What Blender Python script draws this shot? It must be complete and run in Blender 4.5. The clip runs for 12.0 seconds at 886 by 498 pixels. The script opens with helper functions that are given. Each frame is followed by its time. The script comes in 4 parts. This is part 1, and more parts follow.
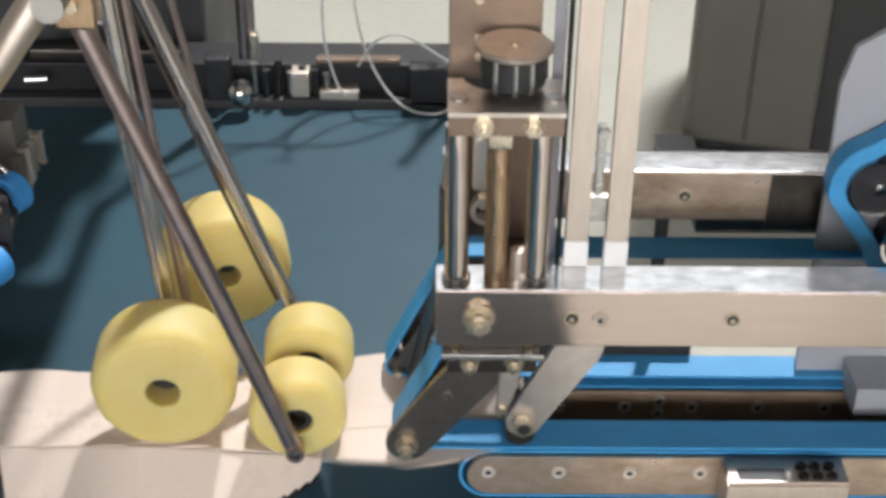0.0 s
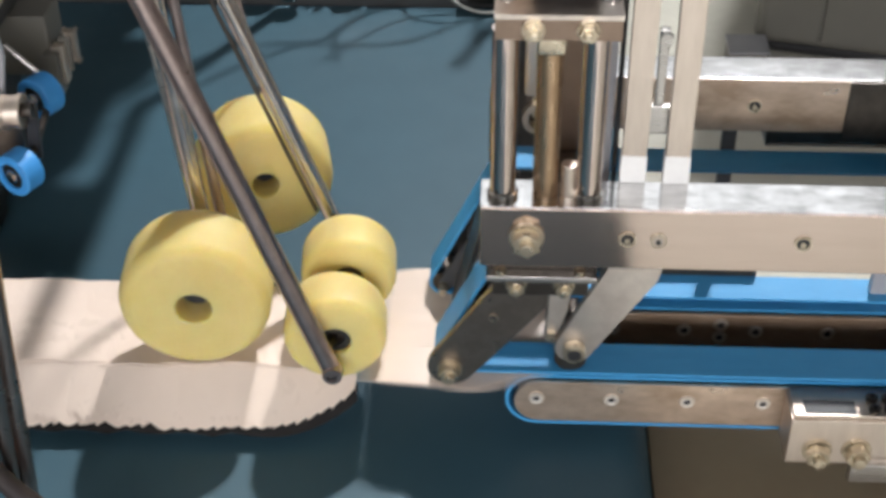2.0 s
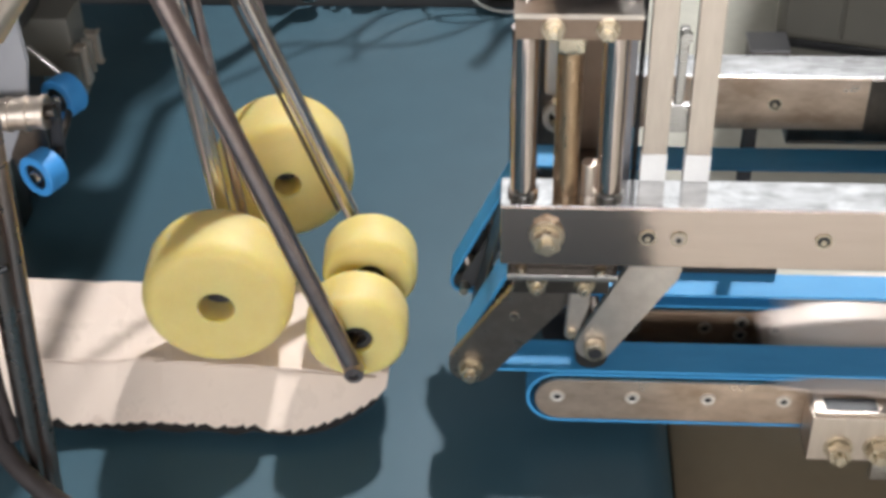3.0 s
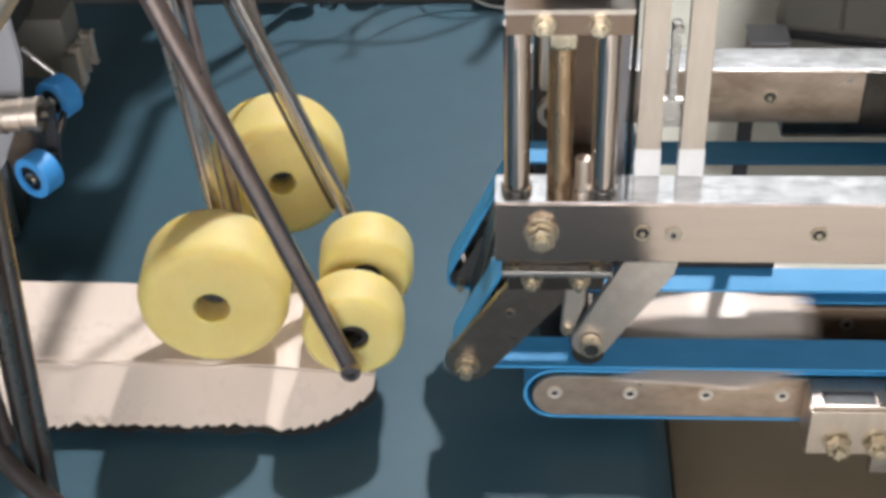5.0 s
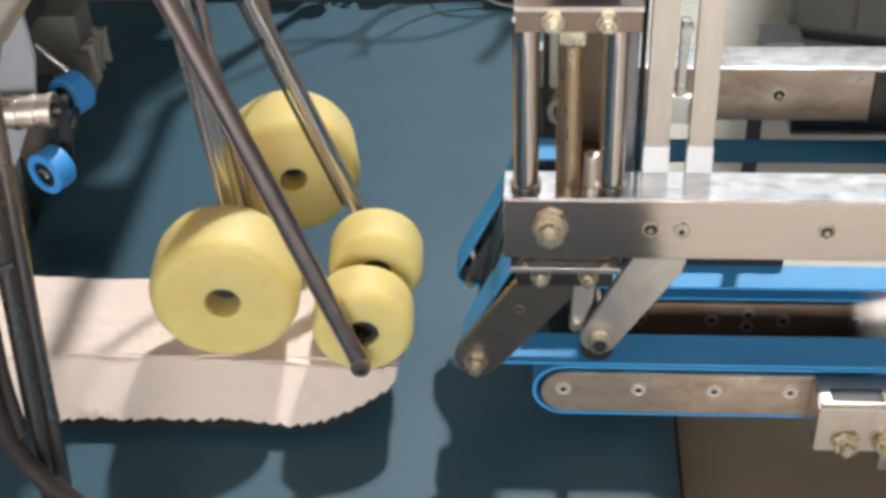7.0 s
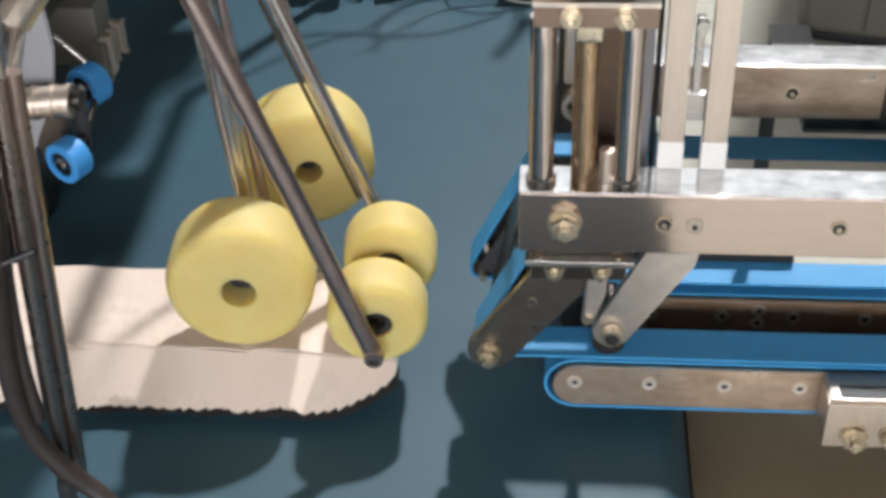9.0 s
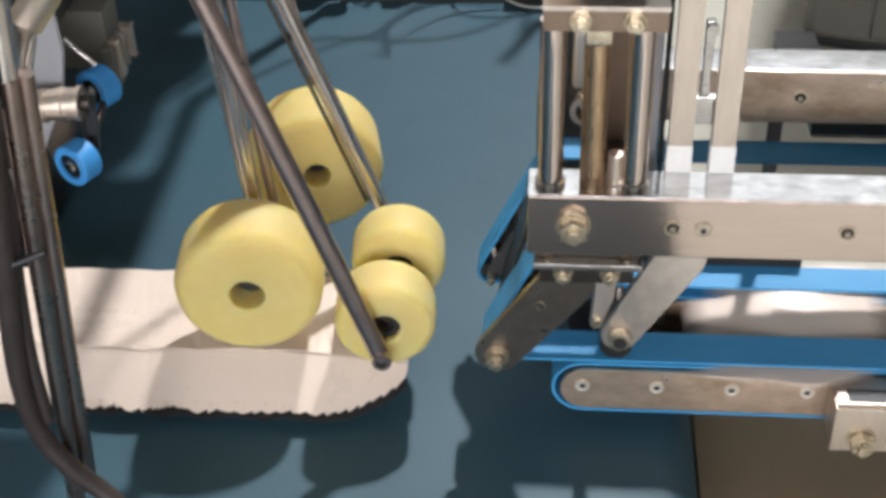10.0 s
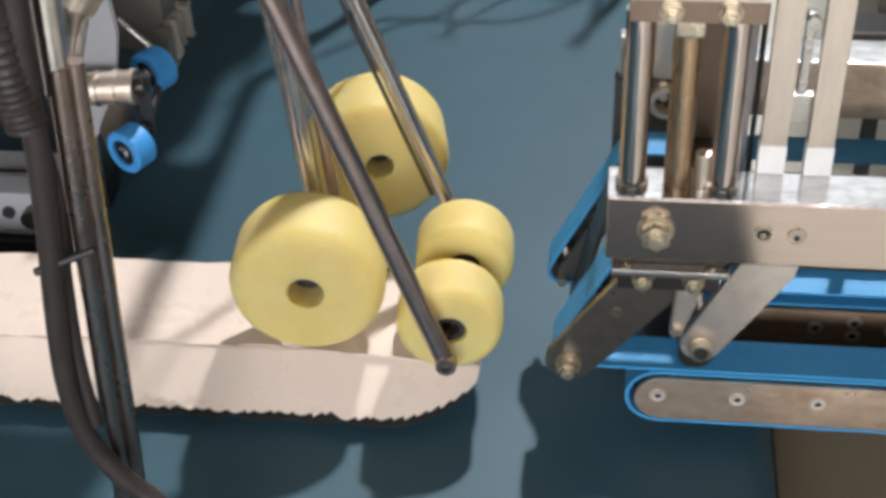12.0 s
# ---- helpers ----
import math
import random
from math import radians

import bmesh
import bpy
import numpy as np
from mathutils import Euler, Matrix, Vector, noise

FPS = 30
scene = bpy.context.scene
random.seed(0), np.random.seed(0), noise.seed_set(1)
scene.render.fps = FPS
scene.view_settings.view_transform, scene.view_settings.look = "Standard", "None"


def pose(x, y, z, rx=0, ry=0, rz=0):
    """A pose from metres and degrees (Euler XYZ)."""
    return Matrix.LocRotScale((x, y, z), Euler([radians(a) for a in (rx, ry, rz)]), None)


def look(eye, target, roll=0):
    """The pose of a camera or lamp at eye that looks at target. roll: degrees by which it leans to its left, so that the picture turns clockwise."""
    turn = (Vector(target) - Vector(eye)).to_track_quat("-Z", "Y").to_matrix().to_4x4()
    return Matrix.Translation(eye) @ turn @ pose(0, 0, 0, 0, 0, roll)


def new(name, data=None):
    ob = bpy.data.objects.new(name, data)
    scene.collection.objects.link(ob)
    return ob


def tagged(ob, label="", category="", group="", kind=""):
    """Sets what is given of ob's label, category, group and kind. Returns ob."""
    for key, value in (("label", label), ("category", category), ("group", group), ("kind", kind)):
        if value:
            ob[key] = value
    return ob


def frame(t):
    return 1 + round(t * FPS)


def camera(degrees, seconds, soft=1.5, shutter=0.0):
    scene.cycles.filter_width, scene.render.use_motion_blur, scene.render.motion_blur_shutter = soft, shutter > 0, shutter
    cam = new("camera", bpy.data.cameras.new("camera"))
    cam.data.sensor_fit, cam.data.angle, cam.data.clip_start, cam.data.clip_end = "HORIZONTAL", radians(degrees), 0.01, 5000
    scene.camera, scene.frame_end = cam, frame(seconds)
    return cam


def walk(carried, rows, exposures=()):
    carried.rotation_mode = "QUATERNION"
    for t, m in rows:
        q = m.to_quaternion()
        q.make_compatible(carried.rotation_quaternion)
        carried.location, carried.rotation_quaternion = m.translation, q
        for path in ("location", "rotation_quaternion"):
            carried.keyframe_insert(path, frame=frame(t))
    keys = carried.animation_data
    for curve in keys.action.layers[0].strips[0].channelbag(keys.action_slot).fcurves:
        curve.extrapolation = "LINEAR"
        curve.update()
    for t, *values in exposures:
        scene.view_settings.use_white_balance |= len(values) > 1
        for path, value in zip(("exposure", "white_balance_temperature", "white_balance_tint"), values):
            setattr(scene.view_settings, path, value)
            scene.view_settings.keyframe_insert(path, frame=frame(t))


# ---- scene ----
import collections

cam = camera(34.9, 12.0, soft=3.7, shutter=0.15)
PATH = [
    (0, (0.071, -0.729, 0.756), (0.079, 0.947, -0.336), 0.5),
    (0.5, (0.066, -0.718, 0.749), (0.02, 0.924, -0.392), -0.1),
    (1, (0.076, -0.691, 0.735), (0.02, 0.927, -0.44), -0.1),
    (1.5, (0.087, -0.667, 0.728), (0.027, 0.931, -0.472), -0.0),
    (2, (0.083, -0.671, 0.729), (-0.001, 0.919, -0.482), -0.6),
    (2.5, (0.084, -0.675, 0.731), (-0.017, 0.915, -0.479), -1.0),
    (3, (0.083, -0.674, 0.731), (-0.03, 0.913, -0.48), -1.4),
    (5, (0.089, -0.671, 0.73), (-0.031, 0.913, -0.486), -2.2),
    (5.5, (0.091, -0.672, 0.73), (-0.032, 0.911, -0.487), -2.2),
    (6, (0.091, -0.673, 0.73), (-0.036, 0.91, -0.486), -2.4),
    (6.5, (0.091, -0.675, 0.731), (-0.043, 0.908, -0.483), -2.5),
    (8.5, (0.09, -0.681, 0.731), (-0.054, 0.898, -0.489), -2.0),
    (9, (0.086, -0.685, 0.734), (-0.059, 0.895, -0.484), -1.9),
    (9.5, (0.086, -0.686, 0.733), (-0.063, 0.896, -0.481), -1.9),
    (10, (0.083, -0.688, 0.734), (-0.067, 0.896, -0.477), -1.8),
    (10.5, (0.08, -0.687, 0.733), (-0.077, 0.897, -0.478), -1.7),
    (11, (0.084, -0.678, 0.729), (-0.081, 0.902, -0.485), -1.8),
    (11.5, (0.088, -0.671, 0.727), (-0.086, 0.904, -0.492), -2.0),
    (12, (0.068, -0.639, 0.715), (-0.155, 0.916, -0.522), -2.5),
]
walk(cam, [(t, look(eye, target, roll)) for t, eye, target, roll in PATH])


# ---------------------------------------------------------------- helpers
def mat(name, col, rough=0.5, metal=0.0, col2=None, scale=60.0, mix=0.5, bump=0.0, bscale=300.0, stretch=None, rough2=None,
        coat=0.0, sss=0.0, fine=0.0):
    """Procedural surface: two colours over two noise scales, roughness variation, fine relief."""
    m = bpy.data.materials.new(name)
    m.use_nodes = True
    nt = m.node_tree
    b = nt.nodes["Principled BSDF"]
    b.inputs["Metallic"].default_value = metal
    b.inputs["Coat Weight"].default_value = coat
    b.inputs["Coat Roughness"].default_value = 0.15
    if sss:
        b.inputs["Subsurface Weight"].default_value = sss
        b.inputs["Subsurface Radius"].default_value = (0.026, 0.020, 0.008)
        b.inputs["Subsurface Scale"].default_value = 1.0
    tc = nt.nodes.new("ShaderNodeTexCoord")
    mp = nt.nodes.new("ShaderNodeMapping")
    if stretch:
        mp.inputs["Scale"].default_value = stretch
    nt.links.new(tc.outputs["Object"], mp.inputs["Vector"])
    n1 = nt.nodes.new("ShaderNodeTexNoise")
    n1.inputs["Scale"].default_value = scale
    n1.inputs["Detail"].default_value = 5
    n1.inputs["Roughness"].default_value = 0.62
    n2 = nt.nodes.new("ShaderNodeTexNoise")
    n2.inputs["Scale"].default_value = bscale
    n2.inputs["Detail"].default_value = 3
    for n in (n1, n2):
        nt.links.new(mp.outputs["Vector"], n.inputs["Vector"])
    ramp = nt.nodes.new("ShaderNodeMapRange")
    ramp.inputs["From Min"].default_value = 0.35
    ramp.inputs["From Max"].default_value = 0.65
    ramp.inputs["To Max"].default_value = mix
    nt.links.new(n1.outputs["Fac"], ramp.inputs["Value"])
    mx = nt.nodes.new("ShaderNodeMix")
    mx.data_type = "RGBA"
    c2 = col2 or tuple(c * 0.8 for c in col)
    mx.inputs["A"].default_value = (*col, 1)
    mx.inputs["B"].default_value = (*c2, 1)
    nt.links.new(ramp.outputs["Result"], mx.inputs["Factor"])
    out = mx.outputs["Result"]
    if fine:
        m2 = nt.nodes.new("ShaderNodeMix")
        m2.data_type = "RGBA"
        m2.blend_type = "MULTIPLY"
        f2 = nt.nodes.new("ShaderNodeMapRange")
        f2.inputs["From Min"].default_value = 0.3
        f2.inputs["From Max"].default_value = 0.7
        f2.inputs["To Min"].default_value = 1.0 - fine
        nt.links.new(n2.outputs["Fac"], f2.inputs["Value"])
        m2.inputs["Factor"].default_value = 1.0
        nt.links.new(out, m2.inputs["A"])
        nt.links.new(f2.outputs["Result"], m2.inputs["B"])
        out = m2.outputs["Result"]
    nt.links.new(out, b.inputs["Base Color"])
    rr = nt.nodes.new("ShaderNodeMapRange")
    rr.inputs["From Min"].default_value = 0.3
    rr.inputs["From Max"].default_value = 0.7
    rr.inputs["To Min"].default_value = rough
    rr.inputs["To Max"].default_value = rough2 if rough2 is not None else min(1, rough * 1.3)
    nt.links.new(n1.outputs["Fac"], rr.inputs["Value"])
    nt.links.new(rr.outputs["Result"], b.inputs["Roughness"])
    if bump:
        bp = nt.nodes.new("ShaderNodeBump")
        bp.inputs["Strength"].default_value = bump
        bp.inputs["Distance"].default_value = 0.001
        nt.links.new(n2.outputs["Fac"], bp.inputs["Height"])
        nt.links.new(bp.outputs["Normal"], b.inputs["Normal"])
    return m


def glow(name, col, strength):
    m = bpy.data.materials.new(name)
    m.use_nodes = True
    b = m.node_tree.nodes["Principled BSDF"]
    b.inputs["Base Color"].default_value = (0.8, 0.8, 0.8, 1)
    b.inputs["Emission Color"].default_value = (*col, 1)
    b.inputs["Emission Strength"].default_value = strength
    return m


def thing(name, at, label, category, group="", kind=""):
    """An Empty at the base of a thing; its parts hang under it."""
    ob = new(name)
    ob.empty_display_size = 0.01
    ob.location = at
    return tagged(ob, label, category, group, kind)


def base(ob):
    v = Vector(ob.location)
    return v + base(ob.parent) if ob.parent else v


def harden(me):
    """Corner normals led by the larger faces, so that flat faces stay flat beside their rounded edges."""
    polys = me.polygons
    nrm = [p.normal.copy() for p in polys]
    size = [p.area for p in polys]
    at = collections.defaultdict(list)
    for p in polys:
        for v in p.vertices:
            at[v].append(p.index)
    limit = math.cos(radians(38))
    out = []
    for p in polys:
        n = nrm[p.index]
        for v in p.vertices:
            acc = Vector((0, 0, 0))
            for q in at[v]:
                if nrm[q].dot(n) > limit:
                    acc += nrm[q] * size[q]
            out.append(acc.normalized() if acc.length > 0 else n)
    me.set_sharp_from_angle(angle=radians(38))
    me.normals_split_custom_set(out)


def part(name, bm, material, parent=None, label="", smooth=True, kind=""):
    """One mesh object; the bmesh is in world metres, the object hangs under parent."""
    if parent is not None:
        bmesh.ops.translate(bm, verts=bm.verts, vec=-base(parent))
    bmesh.ops.recalc_face_normals(bm, faces=bm.faces)
    me = bpy.data.meshes.new(name)
    bm.to_mesh(me)
    bm.free()
    me.materials.append(material)
    if smooth:
        me.polygons.foreach_set("use_smooth", [True] * len(me.polygons))
        harden(me)
    ob = new(name, me)
    ob.parent = parent
    return tagged(ob, label=label, kind=kind)


def solid(name, bm, material, label, category, group="", kind="", smooth=True):
    return tagged(part(name, bm, material, None, label, smooth), category=category, group=group, kind=kind)


def box(x0, x1, y0, y1, z0, z1, bevel=0.0, bm=None, seg=2):
    bm = bm or bmesh.new()
    vs = bmesh.ops.create_cube(bm, size=1)["verts"]
    for v in vs:
        v.co = Vector(((x0 + x1) / 2 + v.co.x * (x1 - x0), (y0 + y1) / 2 + v.co.y * (y1 - y0), (z0 + z1) / 2 + v.co.z * (z1 - z0)))
    if bevel:
        es = list({e for v in vs for e in v.link_edges})
        bmesh.ops.bevel(bm, geom=es, offset=bevel, segments=seg, profile=0.5, affect="EDGES")
    return bm


def rod(p0, p1, r, r1=None, seg=24, bm=None, bevel=0.0):
    """Round bar between two places."""
    bm = bm or bmesh.new()
    p0, p1 = Vector(p0), Vector(p1)
    d = p1 - p0
    m = Matrix.Translation((p0 + p1) / 2) @ d.to_track_quat("Z", "Y").to_matrix().to_4x4()
    vs = bmesh.ops.create_cone(bm, segments=seg, radius1=r, radius2=r if r1 is None else r1, depth=d.length, cap_ends=True, matrix=m)["verts"]
    if bevel:
        es = list({e for v in vs for e in v.link_edges if sum(len(f.verts) > 4 for f in e.link_faces) == 1})
        bmesh.ops.bevel(bm, geom=es, offset=bevel, segments=2, profile=0.5, affect="EDGES")
    return bm


def lathe(profile, seg=48, m=None, bm=None):
    """Ring profile of (radius, height) turned about the local Z axis, closed."""
    bm = bm or bmesh.new()
    rings = []
    for i in range(seg):
        a = 2 * math.pi * i / seg
        rings.append([bm.verts.new((r * math.cos(a), r * math.sin(a), h)) for r, h in profile])
    n = len(profile)
    for i in range(seg):
        p, q = rings[i], rings[(i + 1) % seg]
        for j in range(n):
            k = (j + 1) % n
            bm.faces.new((p[j], q[j], q[k], p[k]))
    if m is not None:
        bmesh.ops.transform(bm, matrix=m, verts=bm.verts)
    return bm


def plate(poly, y0, y1, bevel=0.0):
    """A flat plate: outline of (x, z), between y0 and y1."""
    bm = bmesh.new()
    f = bm.faces.new([bm.verts.new((x, y0, z)) for x, z in poly])
    ext = bmesh.ops.extrude_face_region(bm, geom=[f])["geom"]
    for v in ext:
        if isinstance(v, bmesh.types.BMVert):
            v.co.y = y1
    if bevel:
        bmesh.ops.bevel(bm, geom=list(bm.edges), offset=bevel, segments=1, affect="EDGES")
    return bm


def arc(cx, cz, r, a0, a1, n=10):
    return [(cx + r * math.cos(radians(a0 + (a1 - a0) * i / n)), cz + r * math.sin(radians(a0 + (a1 - a0) * i / n))) for i in range(n + 1)]


def ribbon(path, y0, y1, thick):
    """A belt: closed run of (x, z), of that width and thickness (inwards, for a run that turns clockwise seen from the front)."""
    bm = bmesh.new()
    n = len(path)
    cols = []
    for i in range(n):
        a, b, c = Vector(path[i - 1]), Vector(path[i]), Vector(path[(i + 1) % n])
        t = ((b - a).normalized() + (c - b).normalized()).normalized()
        nrm = Vector((t.y, -t.x)) * thick
        o, q = b, b + nrm
        cols.append([bm.verts.new((o.x, y0, o.y)), bm.verts.new((o.x, y1, o.y)), bm.verts.new((q.x, y1, q.y)), bm.verts.new((q.x, y0, q.y))])
    for i in range(n):
        p, q = cols[i], cols[(i + 1) % n]
        for j in range(4):
            k = (j + 1) % 4
            bm.faces.new((p[j], q[j], q[k], p[k]))
    return bm


def pipe(points, r, seg=10, res=8, taper=None):
    """A round cable or hose along a smooth line through the points."""
    pts = [Vector(p) for p in points]
    pts = [2 * pts[0] - pts[1]] + pts + [2 * pts[-1] - pts[-2]]
    line = []
    for i in range(1, len(pts) - 2):
        p0, p1, p2, p3 = pts[i - 1:i + 3]
        for k in range(res):
            t = k / res
            line.append(0.5 * (2 * p1 + (p2 - p0) * t + (2 * p0 - 5 * p1 + 4 * p2 - p3) * t * t + (3 * p1 - p0 - 3 * p2 + p3) * t ** 3))
    line.append(pts[-2])
    bm = bmesh.new()
    rings, up = [], Vector((0.3, 0.9, 0.2)).normalized()
    for i, p in enumerate(line):
        t = (line[min(i + 1, len(line) - 1)] - line[max(i - 1, 0)]).normalized()
        s = t.cross(up).normalized()
        u = s.cross(t)
        up = u
        rr = r * (taper(i) if taper else 1)
        rings.append([bm.verts.new(p + rr * (math.cos(2 * math.pi * j / seg) * s + math.sin(2 * math.pi * j / seg) * u)) for j in range(seg)])
    for p, q in zip(rings, rings[1:]):
        for j in range(seg):
            k = (j + 1) % seg
            bm.faces.new((p[j], p[k], q[k], q[j]))
    bm.faces.new(rings[0][::-1])
    bm.faces.new(rings[-1])
    return bm


AWAY = Matrix.Rotation(radians(-90), 4, "X")  # local Z to world +Y


def hexbolt(x, y, z, s, parent, label="", stud=True):
    """A hex nut with washer and stud on a face that looks towards -Y at y."""
    bm = bmesh.new()
    rod((x, y - 0.002 - s * 0.55, z), (x, y - 0.002, z), s * 0.58, seg=6, bm=bm, bevel=s * 0.06)
    bmesh.ops.rotate(bm, verts=bm.verts, cent=(x, y, z), matrix=Matrix.Rotation(radians(17 + 400 * (x % 0.1)), 3, "Y"))
    nut = part("bolt", bm, ZINC, parent, label)
    part("washer", rod((x, y - 0.002, z), (x, y + 0.0006, z), s * 0.68, seg=28, bevel=0.0004), ZINC, nut)
    if stud:
        part("stud", rod((x, y - 0.004 - s * 0.72, z), (x, y - 0.001, z), s * 0.30, seg=16, bevel=0.0009), ZINC, nut)
    return nut


def socket(x, y, z, r, parent, dark=True):
    """A countersunk hole with a rim and a recessed screw, in a face that looks towards -Y at y."""
    rim = part("screw_hole", lathe([(r * 1.15, -0.0006), (r * 0.92, -0.0006), (r * 0.8, 0.004), (r * 1.15, 0.004)], 20, Matrix.Translation((x, y, z)) @ AWAY), ZINC, parent)
    part("recess", rod((x, y - 0.0002, z), (x, y + 0.003, z), r * 0.86, seg=18), BLACK if dark else RIM, rim)
    part("screw", rod((x, y - 0.0012, z - r * 0.15), (x, y + 0.002, z - r * 0.15), r * 0.42, seg=6), ZINC if dark else BLACK, rim)
    return rim


# ---------------------------------------------------------------- light: a closed works hall with high lamps
world = bpy.data.worlds.new("hall_air")
scene.world = world
world.use_nodes = True
world.node_tree.nodes["Background"].inputs["Color"].default_value = (0.9, 0.95, 1.0, 1)
world.node_tree.nodes["Background"].inputs["Strength"].default_value = 0.02


def lamp(name, at, target, sx, sy, watts, col, label):
    """A ceiling lamp: housing, glowing diffuser, and the light it gives."""
    at = Vector(at)
    m = look(at, target)
    t = thing(name, at, label, "lamp", "ceiling lamps")
    bm = box(-sx / 2 - 0.03, sx / 2 + 0.03, -sy / 2 - 0.03, sy / 2 + 0.03, 0.012, 0.12, 0.01)
    bmesh.ops.transform(bm, matrix=m, verts=bm.verts)
    part("housing", bm, WHITE, t)
    bm = box(-sx / 2, sx / 2, -sy / 2, sy / 2, 0.002, 0.011)
    bmesh.ops.transform(bm, matrix=m, verts=bm.verts)
    part("diffuser", bm, GLOW, t)
    bm = rod(m @ Vector((0, 0, 0.11)), (at.x, at.y, 4.402), 0.012)
    part("stem", bm, STEEL, t)
    li = bpy.data.lights.new(name + "_light", "AREA")
    li.shape, li.size, li.size_y, li.energy, li.color = "RECTANGLE", sx, sy, watts, col
    new(name + "_light", li).matrix_world = m


# ---------------------------------------------------------------- materials
WHITE = mat("white_paint", (0.78, 0.78, 0.75), 0.5)
LITWHITE = mat("lit_patch_white", (0.86, 0.85, 0.82), 0.3)
GLOW = glow("lamp_diffuser", (1.0, 0.96, 0.9), 9.0)
STEEL = mat("brushed_steel", (0.56, 0.54, 0.51), 0.24, 1.0, (0.44, 0.42, 0.40), 40, 0.5, 0.02, 700, (1, 10, 10), 0.36)
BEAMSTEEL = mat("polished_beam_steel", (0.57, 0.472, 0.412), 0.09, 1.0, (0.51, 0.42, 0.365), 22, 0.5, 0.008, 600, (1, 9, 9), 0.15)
POST = mat("warm_chrome_post", (0.66, 0.565, 0.52), 0.05, 1.0, (0.55, 0.465, 0.425), 70, 0.5, 0.0, 400, None, 0.10)
RODSTEEL = mat("satin_rod_steel", (0.68, 0.63, 0.60), 0.17, 1.0, (0.54, 0.49, 0.455), 60, 0.5, 0.0, 400, None, 0.26)
ALU = mat("satin_aluminium", (0.72, 0.63, 0.54), 0.4, 1.0, (0.62, 0.535, 0.45), 30, 0.6, 0.03, 500, (6, 6, 1), 0.5)
LITTOP = mat("mottled_lit_steel", (0.72, 0.715, 0.71), 0.10, 1.0, (0.46, 0.455, 0.45), 55, 0.8, 0.03, 500, (1, 2, 2), 0.17)
BRIGHTARM = mat("scuffed_bright_steel", (0.84, 0.765, 0.69), 0.30, 1.0, (0.56, 0.49, 0.43), 38, 0.8, 0.05, 500, None, 0.44)
ARMSTEEL = mat("dark_worn_steel", (0.34, 0.295, 0.255), 0.24, 1.0, (0.2, 0.17, 0.145), 45, 0.7, 0.04, 500, None, 0.36)
PLATESTEEL = mat("worn_plate_steel", (0.76, 0.61, 0.48), 0.24, 0.8, (0.40, 0.29, 0.20), 24, 0.9, 0.06, 500, (1, 2, 2), 0.50)
BROWNED = mat("browned_plate_steel", (0.52, 0.375, 0.26), 0.34, 0.35, (0.33, 0.22, 0.14), 24, 0.9, 0.06, 500, (1, 2, 2), 0.5)
CHROME = mat("chrome", (0.72, 0.70, 0.68), 0.07, 1.0, (0.6, 0.58, 0.56), 80, 0.4, 0.0, 400, None, 0.14)
DULLROD = mat("oiled_rod_steel", (0.48, 0.39, 0.37), 0.27, 1.0, (0.31, 0.245, 0.23), 50, 0.6, 0.03, 500, None, 0.34)
TUBE = mat("browned_tube_steel", (0.46, 0.36, 0.315), 0.24, 1.0, (0.30, 0.225, 0.195), 40, 0.6, 0.03, 500, None, 0.34)
BRONZE = mat("bronze", (0.56, 0.40, 0.26), 0.24, 1.0, (0.40, 0.27, 0.165), 60, 0.6, 0.05, 600, (8, 8, 1), 0.36)
ZINC = mat("zinc_bolt", (0.70, 0.62, 0.48), 0.22, 1.0, (0.52, 0.44, 0.32), 180, 0.6, 0.08, 900, None, 0.38)
RIM = mat("machined_rim", (0.70, 0.62, 0.53), 0.38, 0.9, None, 200)
RIVET = mat("bright_screw_head", (0.86, 0.80, 0.72), 0.42, 0.75, (0.70, 0.62, 0.52), 300, 0.6, 0.1, 900)
BLACK = mat("black_plastic", (0.016, 0.016, 0.018), 0.42, 0.0, (0.03, 0.03, 0.032), 90, 0.6, 0.15, 500)
DARK = mat("dark_grey_paint", (0.045, 0.047, 0.05), 0.45, 0.0, (0.065, 0.066, 0.068), 14, 0.6, 0.1, 300)
DARKSTEEL = mat("dark_steel", (0.13, 0.115, 0.10), 0.3, 1.0, (0.07, 0.06, 0.055), 60, 0.6, 0.08, 500)
BROWNPLATE = mat("brown_anodised_plate", (0.30, 0.22, 0.165), 0.34, 0.75, (0.2, 0.145, 0.105), 35, 0.6, 0.06, 500)
BELT = mat("teal_belt", (0.047, 0.106, 0.140), 0.36, 0.0, (0.037, 0.087, 0.116), 5, 0.7, 0.2, 1500, None, 0.52, 0.0, 0.0, 0.12)
BELT.node_tree.nodes["Principled BSDF"].inputs["Specular IOR Level"].default_value = 0.28
BLUE = mat("blue_belt", (0.058, 0.345, 0.66), 0.45, 0.0, (0.047, 0.29, 0.58), 18, 0.7, 0.25, 900, (1, 5, 5), 0.55, 0.0, 0.0, 0.12)
BLUEROLL = mat("blue_rubber", (0.05, 0.31, 0.72), 0.45, 0.0, (0.04, 0.25, 0.6), 50, 0.6, 0.2, 700)
YELLOW = mat("yellow_foam", (0.69, 0.578, 0.230), 0.5, 0.0, (0.64, 0.505, 0.172), 26, 0.7, 0.25, 420, None, 0.62, 0.0, 0.9, 0.05)
PAPER = mat("white_coated_board", (0.775, 0.655, 0.56), 0.24, 0.0, (0.73, 0.605, 0.51), 30, 0.6, 0.06, 350, None, 0.36, 0.25)
